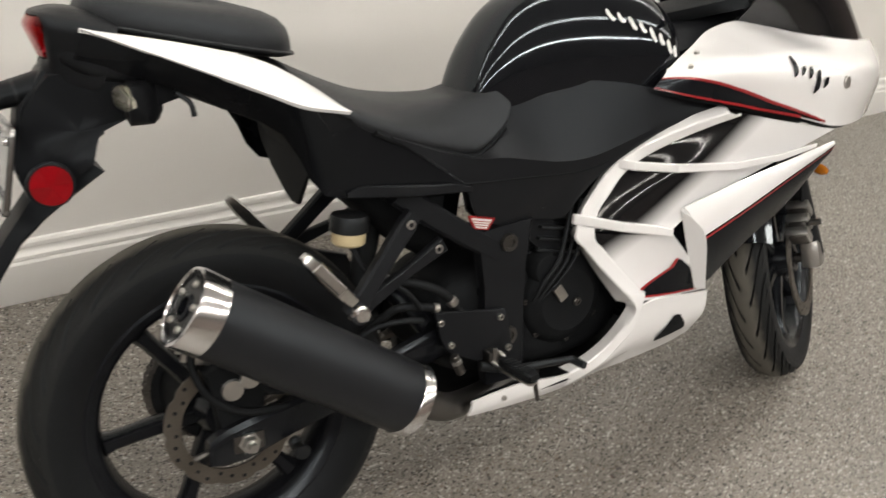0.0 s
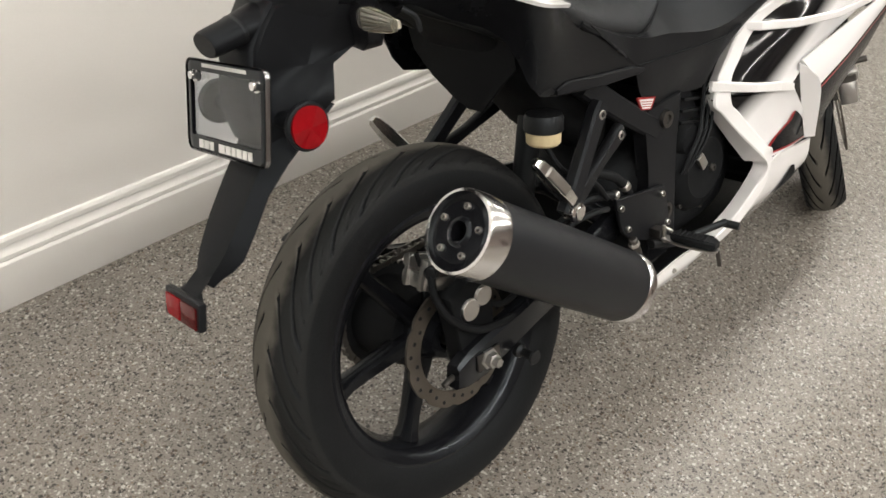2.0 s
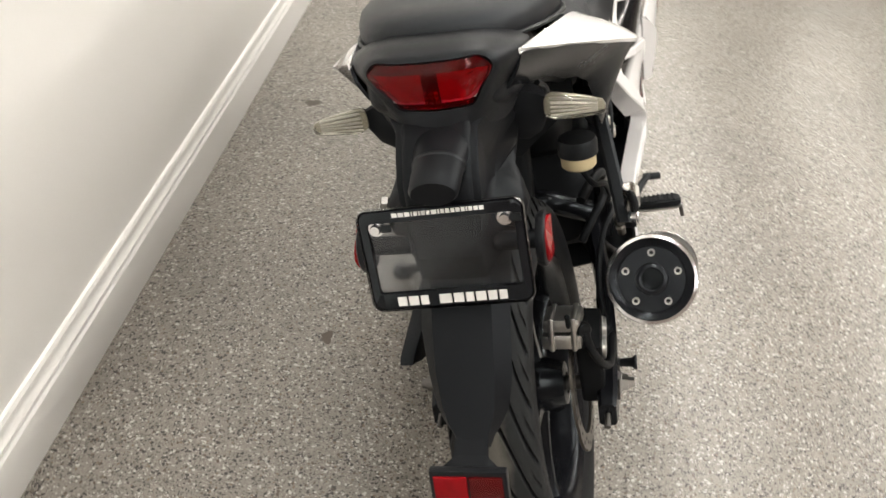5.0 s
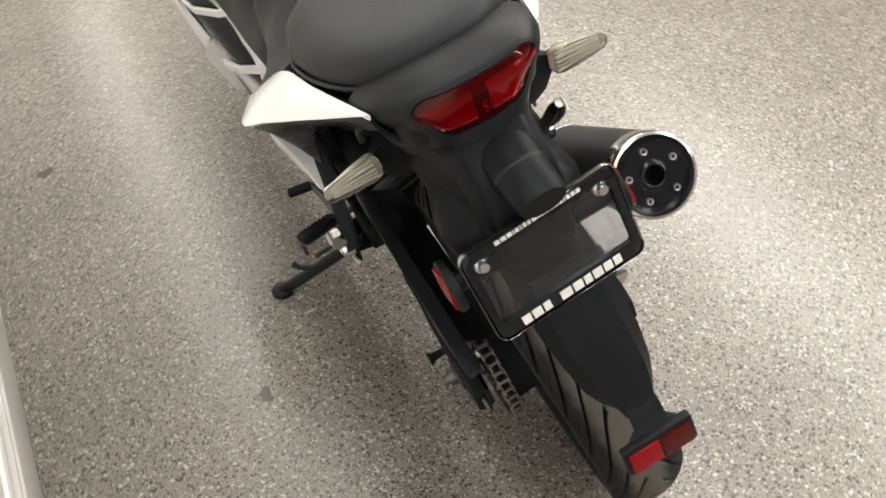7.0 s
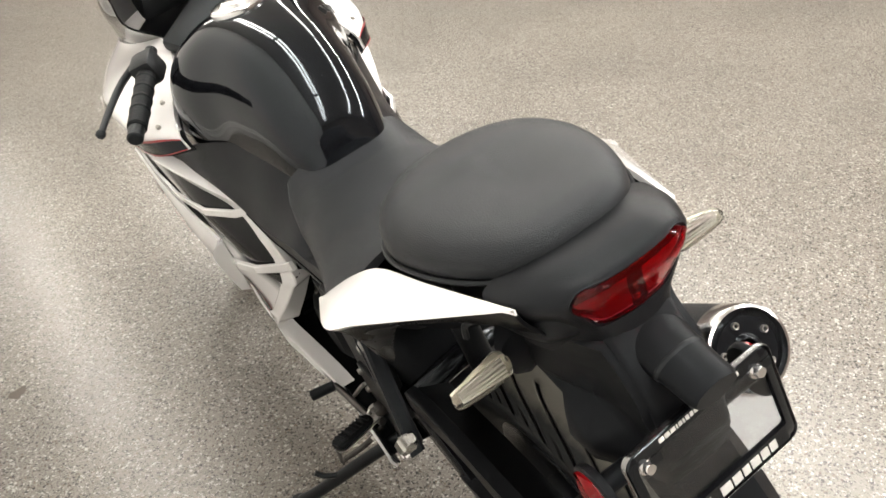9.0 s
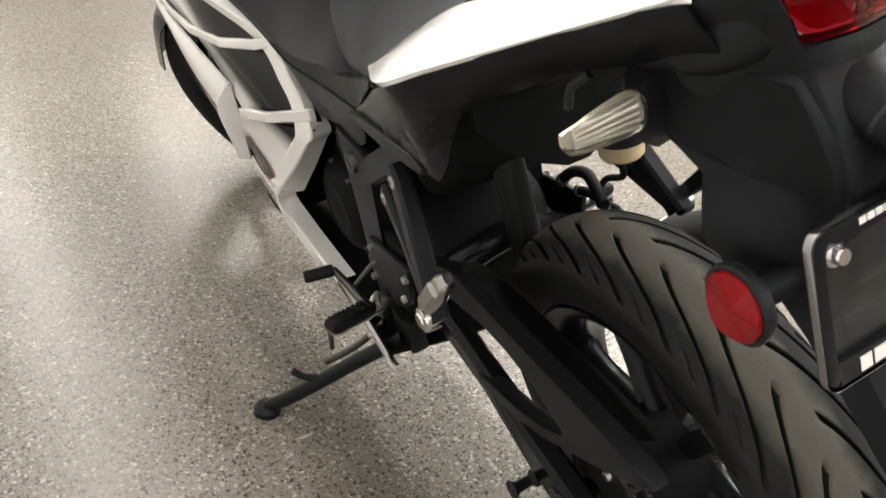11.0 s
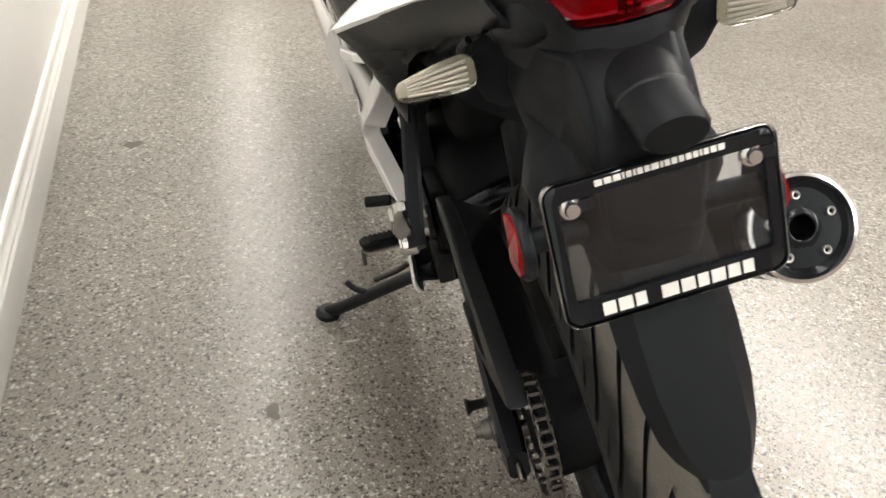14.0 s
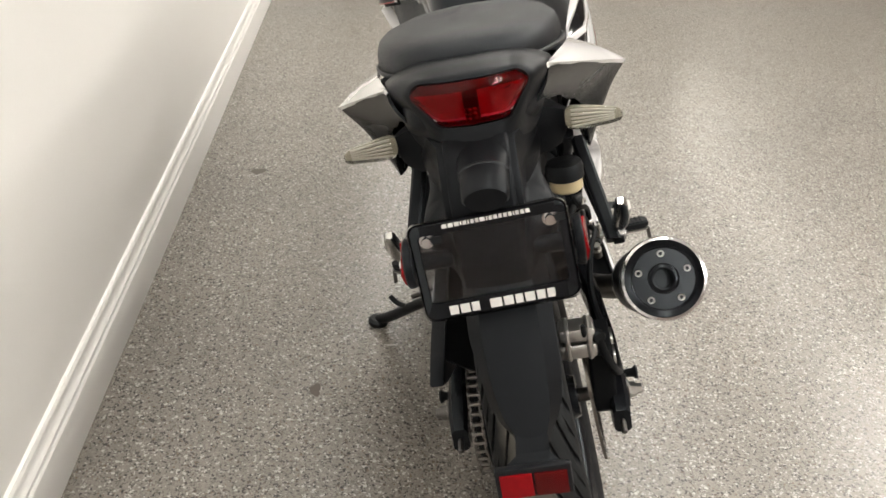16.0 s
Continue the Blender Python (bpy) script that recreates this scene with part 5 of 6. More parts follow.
# brake fluid reservoir
res = part("reservoir", lathe([(0.0001, 0), (0.025, 0), (0.0285, 0.004), (0.0290, 0.020), (0.028, 0.024)], 28, axis_to((0.245, -0.112, 0.590), (0.25, -0.112, 0.65))), CREAM, bike, "cream plastic brake fluid reservoir with a black cap")
part("cap", lathe([(0.0295, 0.022), (0.0325, 0.024), (0.0325, 0.044), (0.030, 0.051), (0.0001, 0.053)], 28, axis_to((0.245, -0.112, 0.590), (0.25, -0.112, 0.65))), ENGINE, res)
part("coolant_pipe", tube([(0.28, -0.105, 0.50), (0.326, -0.120, 0.506), (0.357, -0.130, 0.503), (0.40, -0.135, 0.483), (0.43, -0.135, 0.455), (0.445, -0.135, 0.43)], 0.0085, 24, 12), RUBBER, bike)
part("coolant_pipe", tube([(0.27, -0.10, 0.42), (0.30, -0.120, 0.448), (0.323, -0.135, 0.466), (0.36, -0.140, 0.462), (0.395, -0.140, 0.452)], 0.0075, 24, 12), RUBBER, bike)
part("hose_clamp", rod((0.425, -0.136, 0.462), (0.434, -0.136, 0.450), 0.0105, seg=14), STEEL, bike)
part("hose_clamp", rod((0.388, -0.141, 0.4535), (0.398, -0.141, 0.4515), 0.0095, seg=14), STEEL, bike)
part("brake_hose", tube([(0.25, -0.112, 0.585), (0.27, -0.13, 0.54), (0.33, -0.145, 0.50), (0.36, -0.15, 0.46)], 0.005, 20, 8), RUBBER, bike)
part("brake_hose", tube([(0.36, -0.15, 0.44), (0.32, -0.155, 0.45), (0.27, -0.14, 0.44), (0.20, -0.13, 0.40), (0.10, -0.14, 0.37), (0.03, -0.12, 0.42)], 0.0055, 30, 8), RUBBER, bike)

# main frame
for s in (1, -1):
    part("frame_tube", bar_loft([((u, v * s, w), 0.021, 0.013, (0.7, 0, 0.72), (0, 1, 0)) for u, v, w in ((0.33, 0.125, 0.668), (0.40, 0.128, 0.615), (0.47, 0.128, 0.568), (0.53, 0.128, 0.53))]), MATTE, bike)
    fr = part("pivot_plate", slab([(0.478, 0.575), (0.56, 0.582), (0.60, 0.585), (0.585, 0.50), (0.575, 0.42), (0.585, 0.30), (0.56, 0.27), (0.50, 0.27), (0.49, 0.36), (0.502, 0.46), (0.488, 0.53)], 0.112 * s, 0.140 * s, 0.006), MATTE, bike, "black frame pivot plate")
    for u, w, r in ((0.545, 0.548, 0.016), (0.545, 0.365, 0.018)):
        part("pivot_bolt", lathe([(0.0001, 0.004), (r * 0.55, 0.004), (r * 0.6, 0.008), (r, 0.008), (r * 1.1, 0.0), (r * 1.1, -0.006)], 20, axis_to((u, 0.140 * s, w), (u, 0.2 * s, w))), DARKST, fr)
    part("engine_mount", slab([(0.60, 0.585), (0.66, 0.57), (0.70, 0.50), (0.67, 0.48), (0.61, 0.53)], 0.10 * s, 0.118 * s, 0.004), MATTE, bike)
part("sub_frame", tube([(0.33, -0.10, 0.66), (0.33, 0, 0.655), (0.33, 0.10, 0.66)], 0.014, 10, 10), ENGINE, bike)
for s in (1, -1):
    part("seat_rail", tube(S([(0.46, 0.10, 0.70), (0.30, 0.105, 0.72), (0.15, 0.10, 0.80), (0.0, 0.08, 0.87)], s), 0.012, 16, 10), ENGINE, bike)

# engine
eng = part("engine", hull([(0.40, 0.33, 0.44, 0.09, 0), (0.45, 0.29, 0.48, 0.11, 0), (0.55, 0.26, 0.50, 0.118, 0), (0.68, 0.255, 0.50, 0.122, 0), (0.78, 0.27, 0.48, 0.118, 0), (0.84, 0.30, 0.44, 0.10, 0)], 28, 24, 4.5), DULL, bike, "black engine behind the fairing")
part("cylinder_block", block((0.15, 0.20, 0.24), pose(0.70, 0, 0.56, 0, 14, 0), 0.012), DULL, eng)
for k in range(6):
    part("cooling_fin", block((0.16, 0.215, 0.006), pose(0.675 + 0.0075 * k, 0, 0.49 + 0.03 * k, 0, 14, 0), 0.002), DULL, eng)
for s, uc, wc, rr in ((-1, 0.685, 0.405, 0.088), (1, 0.70, 0.385, 0.078)):
    cov = part("clutch_cover" if s < 0 else "generator_cover", lathe([(rr + 0.008, -0.05), (rr + 0.006, 0.0), (rr - 0.004, 0.012), (rr * 0.7, 0.022), (rr * 0.62, 0.020), (rr * 0.3, 0.024), (0.0001, 0.025)], 40, axis_to((uc, 0.120 * s, wc), (uc, 0.2 * s, wc))), DULL, eng)
    for k in range(7):
        a = radians(20 + 51.4 * k)
        bolt((uc + (rr + 0.002) * math.cos(a), 0.122 * s, wc + (rr + 0.002) * math.sin(a)), (0, s, 0), 0.0055, cov, DARKST)
part("water_pump", lathe([(0.035, -0.03), (0.035, 0.0), (0.028, 0.012), (0.0001, 0.014)], 28, axis_to((0.64, -0.125, 0.475), (0.64, -0.2, 0.475))), DULL, eng)
part("clutch_arm", block((0.034, 0.010, 0.020), pose(0.66, -0.148, 0.428, 0, 55, 0), 0.003), STEEL, bike)
bolt((0.701, -0.146, 0.402), (0, -1, 0), 0.008, bike, DARKST)
for du, r in ((0.0, 0.0035), (0.018, 0.003), (-0.02, 0.0045)):
    part("cable", tube([(0.72 + du, -0.125, 0.60), (0.687 + du, -0.140, 0.51), (0.67 + du, -0.146, 0.484), (0.64 + du, -0.148, 0.455), (0.613 + du * 0.5, -0.142, 0.42)], r, 24, 8), RUBBER, bike)
for k in range(6):
    w = 0.46 + 0.022 * k
    part("casting_rib", block((0.10, 0.012, 0.006), pose(0.66 + 0.004 * k, -0.122, w, 0, 12, 0), 0.002), ENGINE, bike)
part("sprocket_cover", slab([(0.43, 0.44), (0.54, 0.45), (0.60, 0.40), (0.59, 0.33), (0.52, 0.29), (0.44, 0.32)], 0.11, 0.135, 0.008), DULL, bike)

part("radiator", block((0.030, 0.33, 0.33), pose(0.885, 0, 0.455, 0, -8, 0), 0.006), DULL, bike, "black radiator behind the fairing")
for k in range(9):
    part("radiator_row", block((0.004, 0.30, 0.006), pose(0.866 + 0.0042 * k, 0, 0.325 + 0.03 * k, 0, -8, 0), 0.001), ENGINE, bike)

# rearsets, pegs, pedal and gear lever
for s in (1, -1):
    hp = part("heel_plate", slab([(0.386, 0.448), (0.45, 0.436), (0.533, 0.424), (0.542, 0.40), (0.552, 0.335), (0.52, 0.322), (0.47, 0.335), (0.43, 0.352), (0.408, 0.372), (0.398, 0.395)], 0.141 * s, 0.150 * s, 0.003), MATTE, bike, "black footrest bracket plate")
    for u, w in ((0.397, 0.427), (0.522, 0.411), (0.540, 0.346), (0.417, 0.379)):
        part("socket_bolt", lathe([(0.0001, -0.001), (0.0028, -0.001), (0.0030, 0.006), (0.0050, 0.0065), (0.0062, 0.005), (0.0062, -0.002)], 16, axis_to((u, 0.150 * s, w), (u, 0.3 * s, w))), STEEL, hp)
    tip = (0.513, -0.276, 0.343) if s < 0 else (0.452, 0.262, 0.360)
    root = (0.496, -0.165, 0.345) if s < 0 else (0.492, 0.160, 0.335)
    d = (Vector(tip) - Vector(root)).normalized()
    side = d.cross(Vector((0, 0, 1))).normalized()
    def along_peg(f):
        return Vector(root).lerp(Vector(tip), f)
    pg = part("footpeg", bar_loft([(along_peg(f), a, b, side, (0, 0, 1)) for f, a, b in ((0.22, 0.008, 0.006), (0.28, 0.012, 0.008), (0.6, 0.0135, 0.0085), (0.94, 0.0135, 0.0085), (1.0, 0.010, 0.006))]), RUBBER, bike, "black rubber footpeg on a metal plate")
    for k in range(8):
        part("peg_rib", bar_loft([(along_peg(0.32 + 0.08 * k) + side * 0.012 * q + Vector((0, 0, 0.0085)), 0.0022, 0.0012, d, (0, 0, 1)) for q in (-1, 1)]), RUBBER, pg)
    part("peg_base", bar_loft([(along_peg(f) + Vector((0, 0, z)), a, 0.003, side, (0, 0, 1)) for f, a, z in ((0.05, 0.009, -0.008), (0.4, 0.012, -0.0125), (0.95, 0.011, -0.0125), (1.02, 0.006, -0.010))]), ALU, pg)
    part("peg_spring", tube([along_peg(0.02) + Vector((0.012, 0, 0.006)), along_peg(0.12) + Vector((0.014, 0, 0.002)), along_peg(0.2) + Vector((0.012, 0, -0.004))], 0.0035, 8, 8), STEEL, pg)
    part("feeler_pin", rod(Vector(tip) + Vector((0, 0, -0.01)), Vector(tip) + Vector((0.004, -0.012 * -s * 0.3, -0.042)), 0.0042, seg=10), DARKST, pg)
    part("peg_hinge", block((0.024, 0.026, 0.020), Matrix.Translation((root[0], root[1] * 0.98, root[2])), 0.005), DARKST, pg)
    part("hinge_pin", rod((root[0], root[1] + 0.010 * s, root[2] - 0.018), (root[0], root[1] + 0.010 * s, root[2] + 0.018), 0.0042, seg=10), STEEL, pg)
part("brake_pedal", tube([(0.47, -0.165, 0.33), (0.53, -0.178, 0.315), (0.60, -0.195, 0.316), (0.645, -0.215, 0.322)], (0.009, 0.007), 20, 10), ENGINE, bike, "black brake pedal")
part("pedal_pad", rod((0.645, -0.205, 0.318), (0.652, -0.240, 0.316), 0.008), ENGINE, bike)
part("brake_cylinder", rod((0.418, -0.160, 0.362), (0.432, -0.163, 0.325), 0.0085, seg=14), DARKST, bike)
part("cylinder_nut", rod((0.421, -0.160, 0.354), (0.425, -0.161, 0.344), 0.0105, seg=6), STEEL, bike)
part("gear_lever", tube([(0.48, 0.165, 0.315), (0.53, 0.178, 0.305), (0.60, 0.188, 0.318), (0.622, 0.195, 0.33)], (0.008, 0.006), 20, 10), DARKST, bike, "dark steel gear lever")
part("toe_peg", rod((0.618, 0.195, 0.331), (0.628, 0.243, 0.333), 0.0105), RUBBER, bike)
part("shift_rod", tube([(0.58, 0.175, 0.315), (0.54, 0.165, 0.36), (0.50, 0.16, 0.40)], 0.004, 8, 8), STEEL, bike)

# swingarm
sw = part("swingarm", rod((0.50, -0.11, 0.385), (0.50, 0.11, 0.385), 0.032), SATIN, bike, "satin black steel swingarm")
for s in (1, -1):
    av = 0.144 if s < 0 else 0.124
    part("arm", bar_loft([((u, v * s, w), h, t, (0.15, 0, 1), (0, 1, 0)) for u, v, w, h, t in ((0.50, 0.098, 0.385, 0.034, 0.016), (0.40, 0.110, 0.37, 0.032, 0.014), (0.25, av - 0.010, 0.345, 0.028, 0.013), (0.12, av - 0.002, 0.325, 0.031, 0.016), (0.04, av, 0.308, 0.036, 0.016), (0.0, av, 0.302, 0.032, 0.016), (-0.028, av, 0.297, 0.020, 0.014))]), SATIN, sw)
    part("axle_nut", lathe([(0.0001, 0.026), (0.008, 0.026), (0.009, 0.016), (0.013, 0.016), (0.014, 0.006), (0.018, 0.005), (0.018, -0.004)], 6 if s < 0 else 20, axis_to((0.036, (av + 0.016) * s, 0.306), (0.036, 0.3 * s, 0.306))), ALU if s < 0 else DARKST, sw)
    part("adjuster_plate", block((0.05, 0.003, 0.03), Matrix.Translation((0.036, (av + 0.0175) * s, 0.306)), 0.001), DARKST, sw)
    part("adjuster_bolt", rod((-0.022, av * s, 0.298), (-0.050, av * s, 0.292), 0.005, seg=8), DARKST, sw)
    part("stand_spool", lathe([(0.0001, 0.036), (0.012, 0.036), (0.013, 0.033), (0.008, 0.027), (0.007, 0.008), (0.012, 0.003), (0.012, -0.004)], 18, axis_to((0.116, (av + 0.008) * s, 0.275), (0.116, 0.3 * s, 0.275))), ENGINE, sw)
part("arm_brace", tube([(0.40, -0.105, 0.40), (0.37, 0, 0.45), (0.40, 0.105, 0.40)], 0.022, 14, 12), SATIN, sw)
guard = part("chain_guard", slab([(0.34, 0.486), (0.27, 0.508), (0.19, 0.510), (0.09, 0.508), (0.0, 0.508), (-0.06, 0.505), (-0.114, 0.503), (-0.124, 0.496), (-0.09, 0.474), (-0.054, 0.455), (-0.015, 0.434), (0.027, 0.412), (0.08, 0.385), (0.139, 0.361), (0.22, 0.350), (0.24, 0.362), (0.18, 0.374), (0.137, 0.380), (0.077, 0.402), (0.030, 0.426), (0.027, 0.440), (0.088, 0.464), (0.142, 0.478), (0.20, 0.474), (0.26, 0.464), (0.34, 0.448)], 0.112, 0.134, 0.004), MATTE, bike, "black plastic chain guard with a long cut-out")
part("guard_flange", sheet([[(0.34, 0.113, 0.480), (0.27, 0.113, 0.497), (0.15, 0.113, 0.499), (0.0, 0.113, 0.498), (-0.06, 0.113, 0.496)], [(0.34, 0.085, 0.462), (0.27, 0.085, 0.478), (0.15, 0.085, 0.481), (0.0, 0.085, 0.479), (-0.06, 0.085, 0.474)], [(0.34, 0.060, 0.448), (0.27, 0.060, 0.458), (0.15, 0.060, 0.462), (0.0, 0.060, 0.458), (-0.05, 0.062, 0.452)]], 20, 5, 0.003), DULL, guard)

# sprocket and chain
SV = 0.106
bm = bmesh.new()
teeth = 42
rows = []
for i in range(teeth * 4):
    a = 2 * math.pi * i / (teeth * 4)
    ro = 0.098 if i % 4 in (0, 1) else 0.091
    rows.append([AXLE + Vector((r * math.cos(a), y, r * math.sin(a))) for r, y in ((0.064, SV - 0.003), (ro, SV - 0.002), (ro, SV + 0.002), (0.064, SV + 0.003))])
add_grid(bm, rows, close_rows=True, close_cols=True)
part("sprocket", bm, ENGINE, rear, "dark steel sprocket")
part("sprocket_carrier", lathe([(0.03, -0.005), (0.066, 0.0), (0.072, 0.03), (0.074, SV - 0.004), (0.06, SV + 0.002), (0.03, SV + 0.01)], 36, Matrix.Translation(AXLE)), DULL, rear)
for k in range(5):
    a = radians(36 + 72 * k)
    bolt(AXLE + Vector((0.066 * math.cos(a), SV + 0.002, 0.066 * math.sin(a))), (0, 1, 0), 0.007, rear, STEEL)


CHAIN = mat("oiled_chain_steel", (0.20, 0.19, 0.18), 0.4, metal=1.0, grain=0.3, wear=0.4, wear_scale=60)


def chain():
    """Roller chain round both sprockets: outer and inner link plates in turn, with their rollers."""
    hub = REAR_M @ (AXLE + Vector((0, SV, 0)))
    c0, r0, c1, r1 = Vector((hub.x, 0, hub.z)), 0.096, Vector((0.515, 0, 0.375)), 0.034
    d = c1 - c0
    base = math.atan2(d.z, d.x)
    off = math.acos((r0 - r1) / d.length)
    pts = []
    for k in range(25):
        a = base + off + (2 * math.pi - 2 * off) * k / 24
        pts.append(c0 + r0 * Vector((math.cos(a), 0, math.sin(a))))
    for k in range(13):
        a = base - off + 2 * off * k / 12
        pts.append(c1 + r1 * Vector((math.cos(a), 0, math.sin(a))))
    pts.append(pts[0])
    lens = [0]
    for p, q in zip(pts, pts[1:]):
        lens.append(lens[-1] + (q - p).length)
    n = int(lens[-1] / 0.0159) // 2 * 2
    def at(s):
        s %= lens[-1]
        k = max(i for i in range(len(lens) - 1) if lens[i] <= s)
        return pts[k].lerp(pts[k + 1], (s - lens[k]) / (lens[k + 1] - lens[k]))
    bm = bmesh.new()
    step = lens[-1] / n
    for i in range(n):
        p, q = at(i * step), at((i + 1) * step)
        x = (q - p).normalized()
        z = Vector((-x.z, 0, x.x))
        w = 0.0085 if i % 2 else 0.0062
        for s in (-1, 1):
            for y0, y1 in ((w, w + 0.0018),):
                ring = []
                for cx, cz in ((-0.35, -0.8), (-0.2, -1), (0.2, -0.7), (0.8, -0.7), (1.2, -1), (1.35, -0.8), (1.35, 0.8), (1.2, 1), (0.8, 0.7), (0.2, 0.7), (-0.2, 1), (-0.35, 0.8)):
                    ring.append(p + x * cx * step + z * cz * 0.0062)
                a = [bm.verts.new(v + Vector((0, SV + s * y0, 0))) for v in ring]
                c = [bm.verts.new(v + Vector((0, SV + s * y1, 0))) for v in ring]
                bm.faces.new(a)
                bm.faces.new(c)
                for j in range(12):
                    bm.faces.new((a[j], a[(j + 1) % 12], c[(j + 1) % 12], c[j]))
        rod(p + Vector((0, SV - 0.0105, 0)), p + Vector((0, SV + 0.0105, 0)), 0.0038, bm, 6)
    bm.transform(Matrix.Translation((0, hub.y - SV, 0)))
    return part("drive_chain", bm, CHAIN, bike, "dark steel drive chain")


chain()

# rear caliper and bracket
cal = part("rear_caliper", block((0.070, 0.056, 0.020), pose(0.0, -0.090, 0.472, 0, 20, 0), 0.006), ALU, bike, "cast aluminium rear brake caliper")
part("caliper_body", block((0.066, 0.060, 0.024), pose(-0.006, -0.088, 0.445, 0, 20, 0), 0.007), ALU, cal)
part("caliper_neck", block((0.056, 0.048, 0.05), pose(0.004, -0.090, 0.452, 0, 20, 0), 0.006), DARKST, cal)
for v in (-0.107, -0.074):
    part("caliper_rib", block((0.074, 0.009, 0.052), pose(-0.004, v, 0.459, 0, 20, 0), 0.004), ALU, cal)
part("hose_union", rod((-0.022, -0.118, 0.474), (-0.034, -0.124, 0.476), 0.011, seg=16), ENGINE, cal)
part("caliper_hose", tube([(-0.03, -0.122, 0.472), (-0.034, -0.130, 0.44), (-0.02, -0.142, 0.40), (0.01, -0.150, 0.37), (0.05, -0.152, 0.352), (0.12, -0.150, 0.345)], 0.0065, 24, 10), RUBBER, cal)
part("caliper_cap", lathe([(0.0001, 0.012), (0.016, 0.012), (0.018, 0.008), (0.018, 0)], 24, axis_to((0.052, -0.135, 0.408), (0.052, -0.2, 0.408))), ALU, cal)
part("caliper_cap", lathe([(0.0001, 0.012), (0.017, 0.012), (0.019, 0.008), (0.019, 0)], 24, axis_to((0.022, -0.135, 0.395), (0.022, -0.2, 0.395))), ALU, cal)
part("caliper_bracket", slab([(-0.02, 0.43), (0.05, 0.45), (0.075, 0.38), (0.07, 0.30), (0.03, 0.27), (0.0, 0.30), (-0.005, 0.36)], -0.142, -0.104, 0.006), DULL, cal)
part("bleed_nipple", rod((-0.03, -0.10, 0.48), (-0.035, -0.10, 0.505), 0.004), RUBBER, cal)

# rear shock
part("shock_body", rod((0.30, 0, 0.42), (0.36, 0, 0.68), 0.022), ENGINE, bike)
# side stand
st = part("side_stand", tube([(0.47, 0.150, 0.265), (0.515, 0.215, 0.222), (0.60, 0.325, 0.135), (0.632, 0.366, 0.108)], 0.0125, 20, 14), ENGINE, bike, "black side stand, folded out")
fw = bike.matrix_world @ Vector((0.634, 0.369, 0.106))
m = bike.matrix_world.inverted() @ (Matrix.Translation((fw.x, fw.y, 0.006)) @ pose(0, 0, 0, 0, 0, 50))
bm = lathe([(0.0001, 0.012), (0.018, 0.010), (0.024, 0.004), (0.024, -0.006), (0.0001, -0.006)], 24, m @ pose(0, 0, 0, 90, 0, 0))
part("stand_foot", bm, ENGINE, st)
part("stand_bracket", block((0.06, 0.03, 0.06), Matrix.Translation((0.475, 0.135, 0.275)), 0.006), ENGINE, st)
part("stand_spring", tube([(0.50, 0.165, 0.285), (0.535, 0.21, 0.235), (0.57, 0.26, 0.20)], 0.006, 10, 8), DARKST, st)
part("stand_tab", tube([(0.56, 0.272, 0.178), (0.575, 0.30, 0.185), (0.585, 0.315, 0.20)], 0.006, 8, 8), ENGINE, st)

# ---- front end, steered to the left ----
RAKE, STEER = radians(26), radians(33)
foot = Vector((1.550, 0, 0))
up = Vector((-math.sin(RAKE), 0, math.cos(RAKE)))
TURN_M = Matrix.Translation(foot) @ Matrix.Rotation(STEER, 4, up) @ Matrix.Translation(-foot)


def side_of(p, s):
    return Vector((p.x, abs(p.y) * s, p.z))


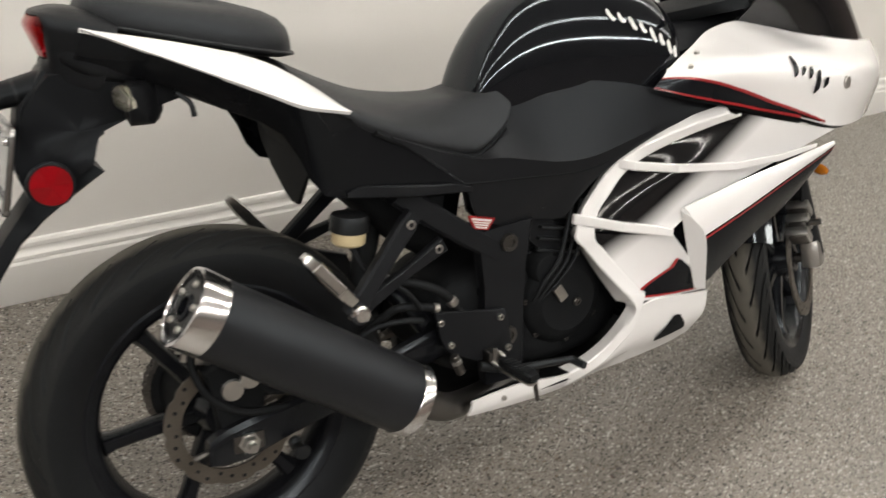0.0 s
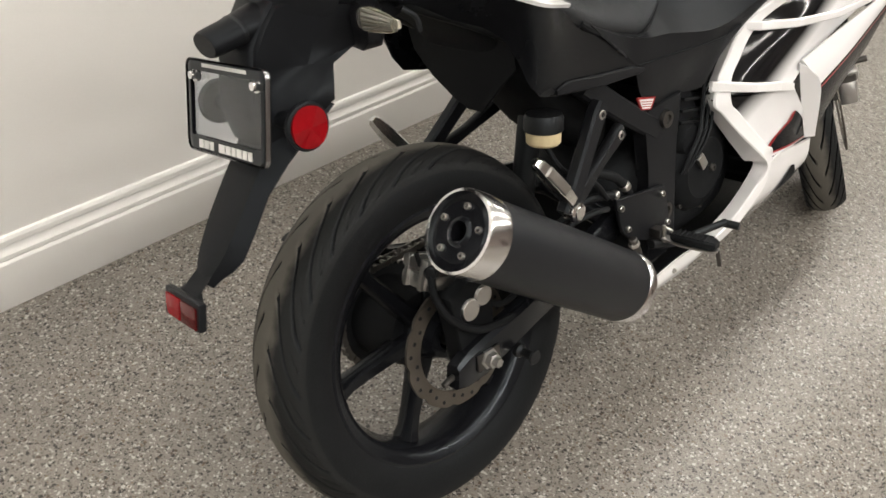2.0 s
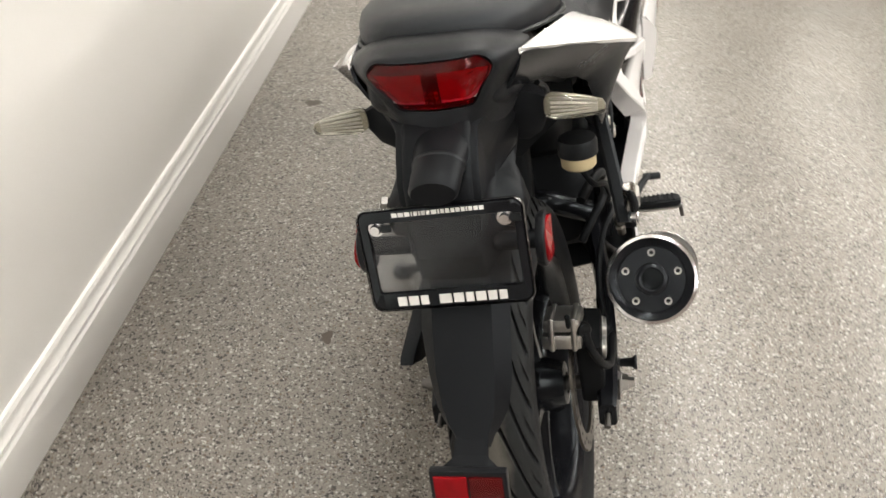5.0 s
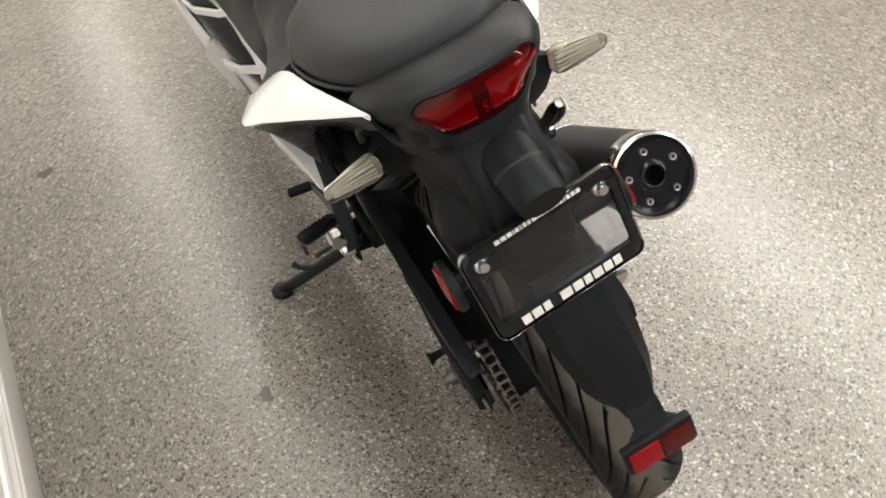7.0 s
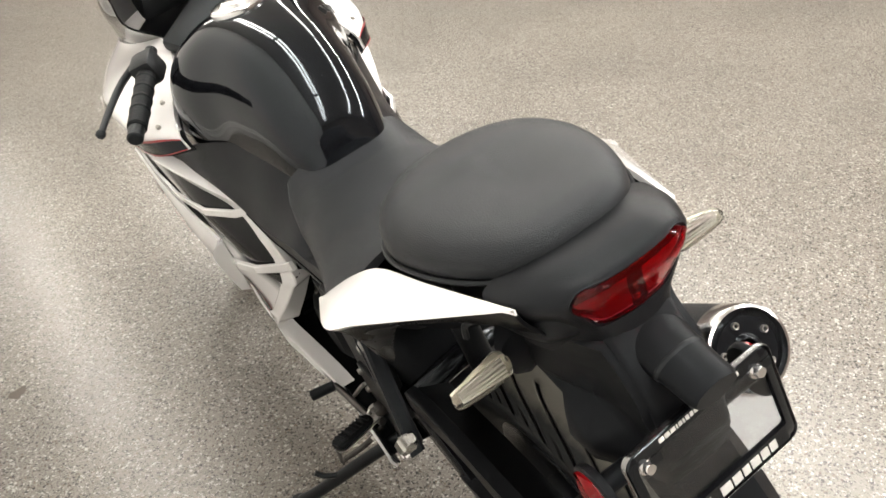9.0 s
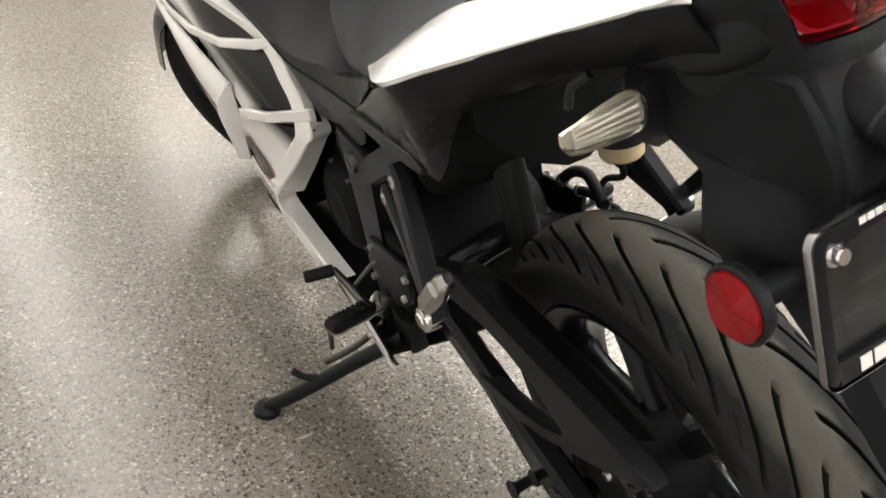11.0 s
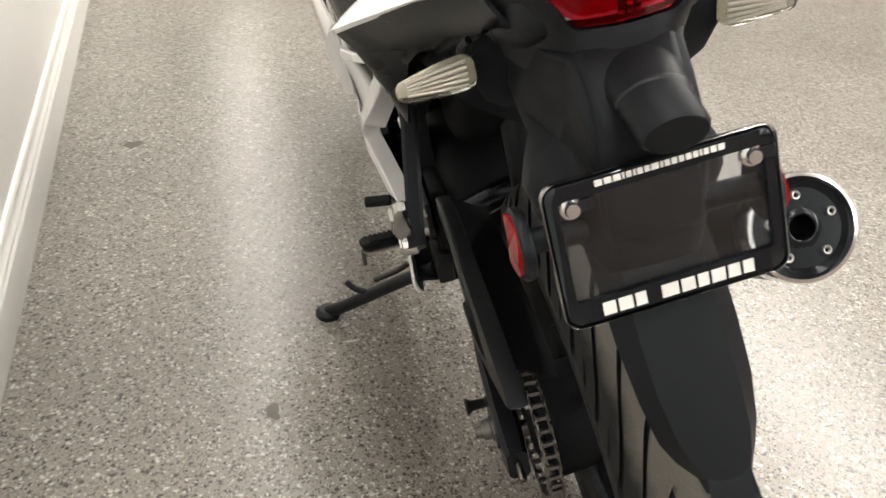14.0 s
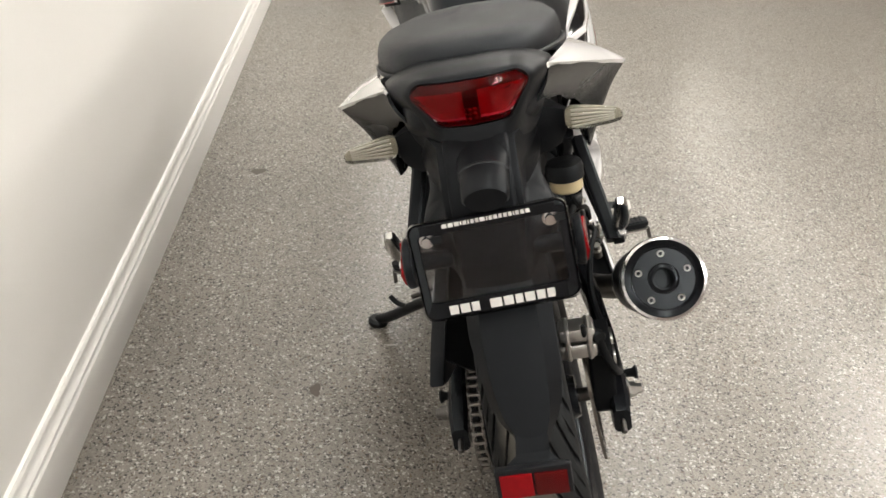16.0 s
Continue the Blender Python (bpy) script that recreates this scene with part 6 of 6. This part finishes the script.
steer = part("front_fork", rod((1.550 - 0.438 * 0.80, 0, 0.80 * 0.899 + 0.0), (1.550 - 0.438 * 1.05, 0, 1.05 * 0.899), 0.026), ENGINE, bike, "telescopic front fork turned to the left")
steer.matrix_local = TURN_M
FA = Vector((FRONT_U, 0, 0.293))
for s in (1, -1):
    a = FA + Vector((0.025, 0.098 * s, 0.0))
    part("fork_leg", rod(a, a + up * 0.36, 0.027), ENGINE, steer)
    part("fork_tube", rod(a + up * 0.34, a + up * 0.68, 0.0185), CHROME, steer)
    part("axle_clamp", block((0.07, 0.045, 0.07), Matrix.Translation(FA + Vector((0.01, 0.10 * s, 0.01))), 0.012), ALU, steer)
    grip_in, grip_out, lever_end, lever_in = [side_of(TURN_M.inverted() @ Vector(p), s) for p in ((0.895, 0.182, 0.932), (0.762, 0.250, 0.912), (0.825, 0.302, 0.908), (0.975, 0.175, 0.935))]
    mount = grip_in + (grip_in - grip_out) * 0.55
    part("handlebar", rod(mount, grip_out, 0.011), ENGINE, steer)
    g = part("grip", rod(grip_in, grip_out, 0.0165, seg=20), RUBBER, steer, "ribbed black rubber grip")
    d = (grip_out - grip_in).normalized()
    for k in range(4):
        p = grip_in.lerp(grip_out, 0.1 + 0.2 * k)
        part("grip_ring", lathe([(0.0165, -0.004), (0.0178, -0.002), (0.0178, 0.002), (0.0165, 0.004)], 18, axis_to(p, p + d)), RUBBER, g)
    part("bar_end", rod(grip_out, grip_out + d * 0.03, 0.0135, seg=18), ENGINE, g)
    part("switch_box", block((0.045, 0.05, 0.05), Matrix.Translation(grip_in + (grip_in - grip_out) * 0.16) @ pose(0, 0, 0, 0, 0, 28 * s), 0.01), ENGINE, steer)
    part("lever", tube([lever_in, lever_in.lerp(lever_end, 0.3) + Vector((0.012, 0.008 * s, 0.0)), lever_in.lerp(lever_end, 0.7) + Vector((0.008, 0.004 * s, 0.0)), lever_end], (0.0075, 0.006), 20, 10), ENGINE, steer, "black hand lever")
    part("lever_ball", lathe([(0.0001, -0.009), (0.007, -0.006), (0.009, 0), (0.007, 0.006), (0.0001, 0.009)], 14, Matrix.Translation(lever_end)), ENGINE, steer)
part("triple_clamp", block((0.07, 0.24, 0.03), pose(1.085, 0, 0.925, 0, -26, 0), 0.01), ENGINE, steer)
fw_ob = part("front_wheel", rod(FA + Vector((0, -0.12, 0)), FA + Vector((0, 0.12, 0)), 0.011), DARKST, bike)
fw_ob.matrix_local = TURN_M
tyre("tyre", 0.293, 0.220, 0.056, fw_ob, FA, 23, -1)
cast_rim(fw_ob, FA, 0.220, 0.04, 6, 20)
brake_disc(fw_ob, FA, -0.070, 0.145, 0.112)
fc = part("front_caliper", block((0.05, 0.044, 0.10), pose(1.375, -0.098, 0.40, 0, 35, 0), 0.01), DARKST, steer, "cast aluminium front brake caliper")
for d in (-0.034, 0.0, 0.034):
    part("caliper_rib", block((0.058, 0.052, 0.022), pose(1.375, -0.098, 0.40, 0, 35, 0) @ Matrix.Translation((0, 0, d)), 0.006), ALU, fc)
part("caliper_pin", rod((1.36, -0.12, 0.40), (1.36, -0.15, 0.40), 0.008, seg=12), DARKST, fc)
part("front_hose", tube([(1.375, -0.11, 0.45), (1.34, -0.12, 0.55), (1.28, -0.11, 0.68)], 0.005, 12, 8), RUBBER, steer)
fend = sheet([[FA + Vector((r * math.cos(radians(a)), v, r * math.sin(radians(a)))) for a in (20, 50, 80, 110, 140, 160)] for v, r in ((-0.068, 0.275), (-0.045, 0.312), (0, 0.325), (0.045, 0.312), (0.068, 0.275))], 30, 16, 0.004)
part("front_fender", fend, GLOSSB, steer)

# front turn signal, half hidden by the fairing
AMBER = lens_material("amber_lens", (0.65, 0.22, 0.02), trans=0.3)
sig = part("turn_signal", tube([(1.33, -0.13, 0.60), (1.345, -0.15, 0.588), (1.35, -0.158, 0.582)], 0.008, 8, 10), MATTE, bike, "front turn signal on a short stalk")
part("lens", lathe([(0.0001, 0.022), (0.006, 0.020), (0.011, 0.012), (0.012, 0.0), (0.010, -0.006)], 20, axis_to((1.35, -0.160, 0.580), (1.355, -0.20, 0.572))), AMBER, sig, "amber lens")

# ---- floor stains ----
STAIN = mat("floor_stain", (0.055, 0.040, 0.026), 0.35, grain=0.2, grain_scale=300, wear=0.3, wear_scale=60)


def stain(x, y, r, seed):
    rng = random.Random(seed)
    bm = bmesh.new()
    ph = [rng.uniform(0, 6.28) for _ in range(4)]
    ring = [bm.verts.new((x + r * k * math.cos(a), y + r * k * 0.85 * math.sin(a), 0.0012)) for a, k in [(a, 1 + 0.22 * math.sin(2 * a + ph[0]) + 0.16 * math.sin(3 * a + ph[1]) + 0.1 * math.sin(5 * a + ph[2])) for a in [2 * math.pi * i / 28 for i in range(28)]]]
    bm.faces.new(ring)
    return tagged(part("floor_stain", bm, STAIN), "small brown dried stain on the floor", "stain", "floor stains")


stain(0.391, 0.434, 0.017, 3)
stain(1.418, 0.717, 0.022, 5)


# ---- a cabinet across the room ----
CABINET = mat("dark_brown_laminate", (0.035, 0.020, 0.015), 0.4, grain=0.3, grain_scale=80, wear=0.2)
cab = tagged(new("cabinet"), "dark brown floor cabinet standing across the room", "cabinet")
cab.matrix_world = pose(2.45, -3.9, 0, 0, 0, 20)
part("body", block((0.60, 0.45, 0.80), Matrix.Translation((0, 0, 0.46)), 0.006), CABINET, cab)
part("plinth", block((0.54, 0.40, 0.06), Matrix.Translation((0, 0, 0.03)), 0.003), CABINET, cab)
for s in (1, -1):
    door = part("door", block((0.285, 0.018, 0.74), Matrix.Translation((0.147 * s, 0.235, 0.46)), 0.004), CABINET, cab)
    part("handle", rod((0.03 * s, 0.252, 0.52), (0.03 * s, 0.252, 0.64), 0.006), STEEL, door)


# ---- pale scratches on the floor by the stand ----
SCUFF = mat("pale_scratch", (0.46, 0.45, 0.42), 0.4, grain=0.3, grain_scale=300, wear=0.2)


def scratch(points, width):
    bm = bmesh.new()
    pts = spline([(x, y, 0.0015) for x, y in points], 10)
    rows = []
    for k, p in enumerate(pts):
        d = (pts[min(9, k + 1)] - pts[max(0, k - 1)]).normalized()
        e = width * (0.25 + math.sin(math.pi * k / 9)) * (0.8 + 0.4 * (k % 2))
        rows.append([p + Vector((-d.y, d.x, 0)) * e, p - Vector((-d.y, d.x, 0)) * e])
    add_grid(bm, rows)
    return tagged(part("scratch", bm, SCUFF), "pale scratch on the speckled floor beside the stand", "scratch", "floor scratches")


scratch([(0.607, 0.290), (0.613, 0.278), (0.617, 0.268)], 0.0022)
scratch([(0.562, 0.290), (0.562, 0.275), (0.566, 0.258)], 0.003)
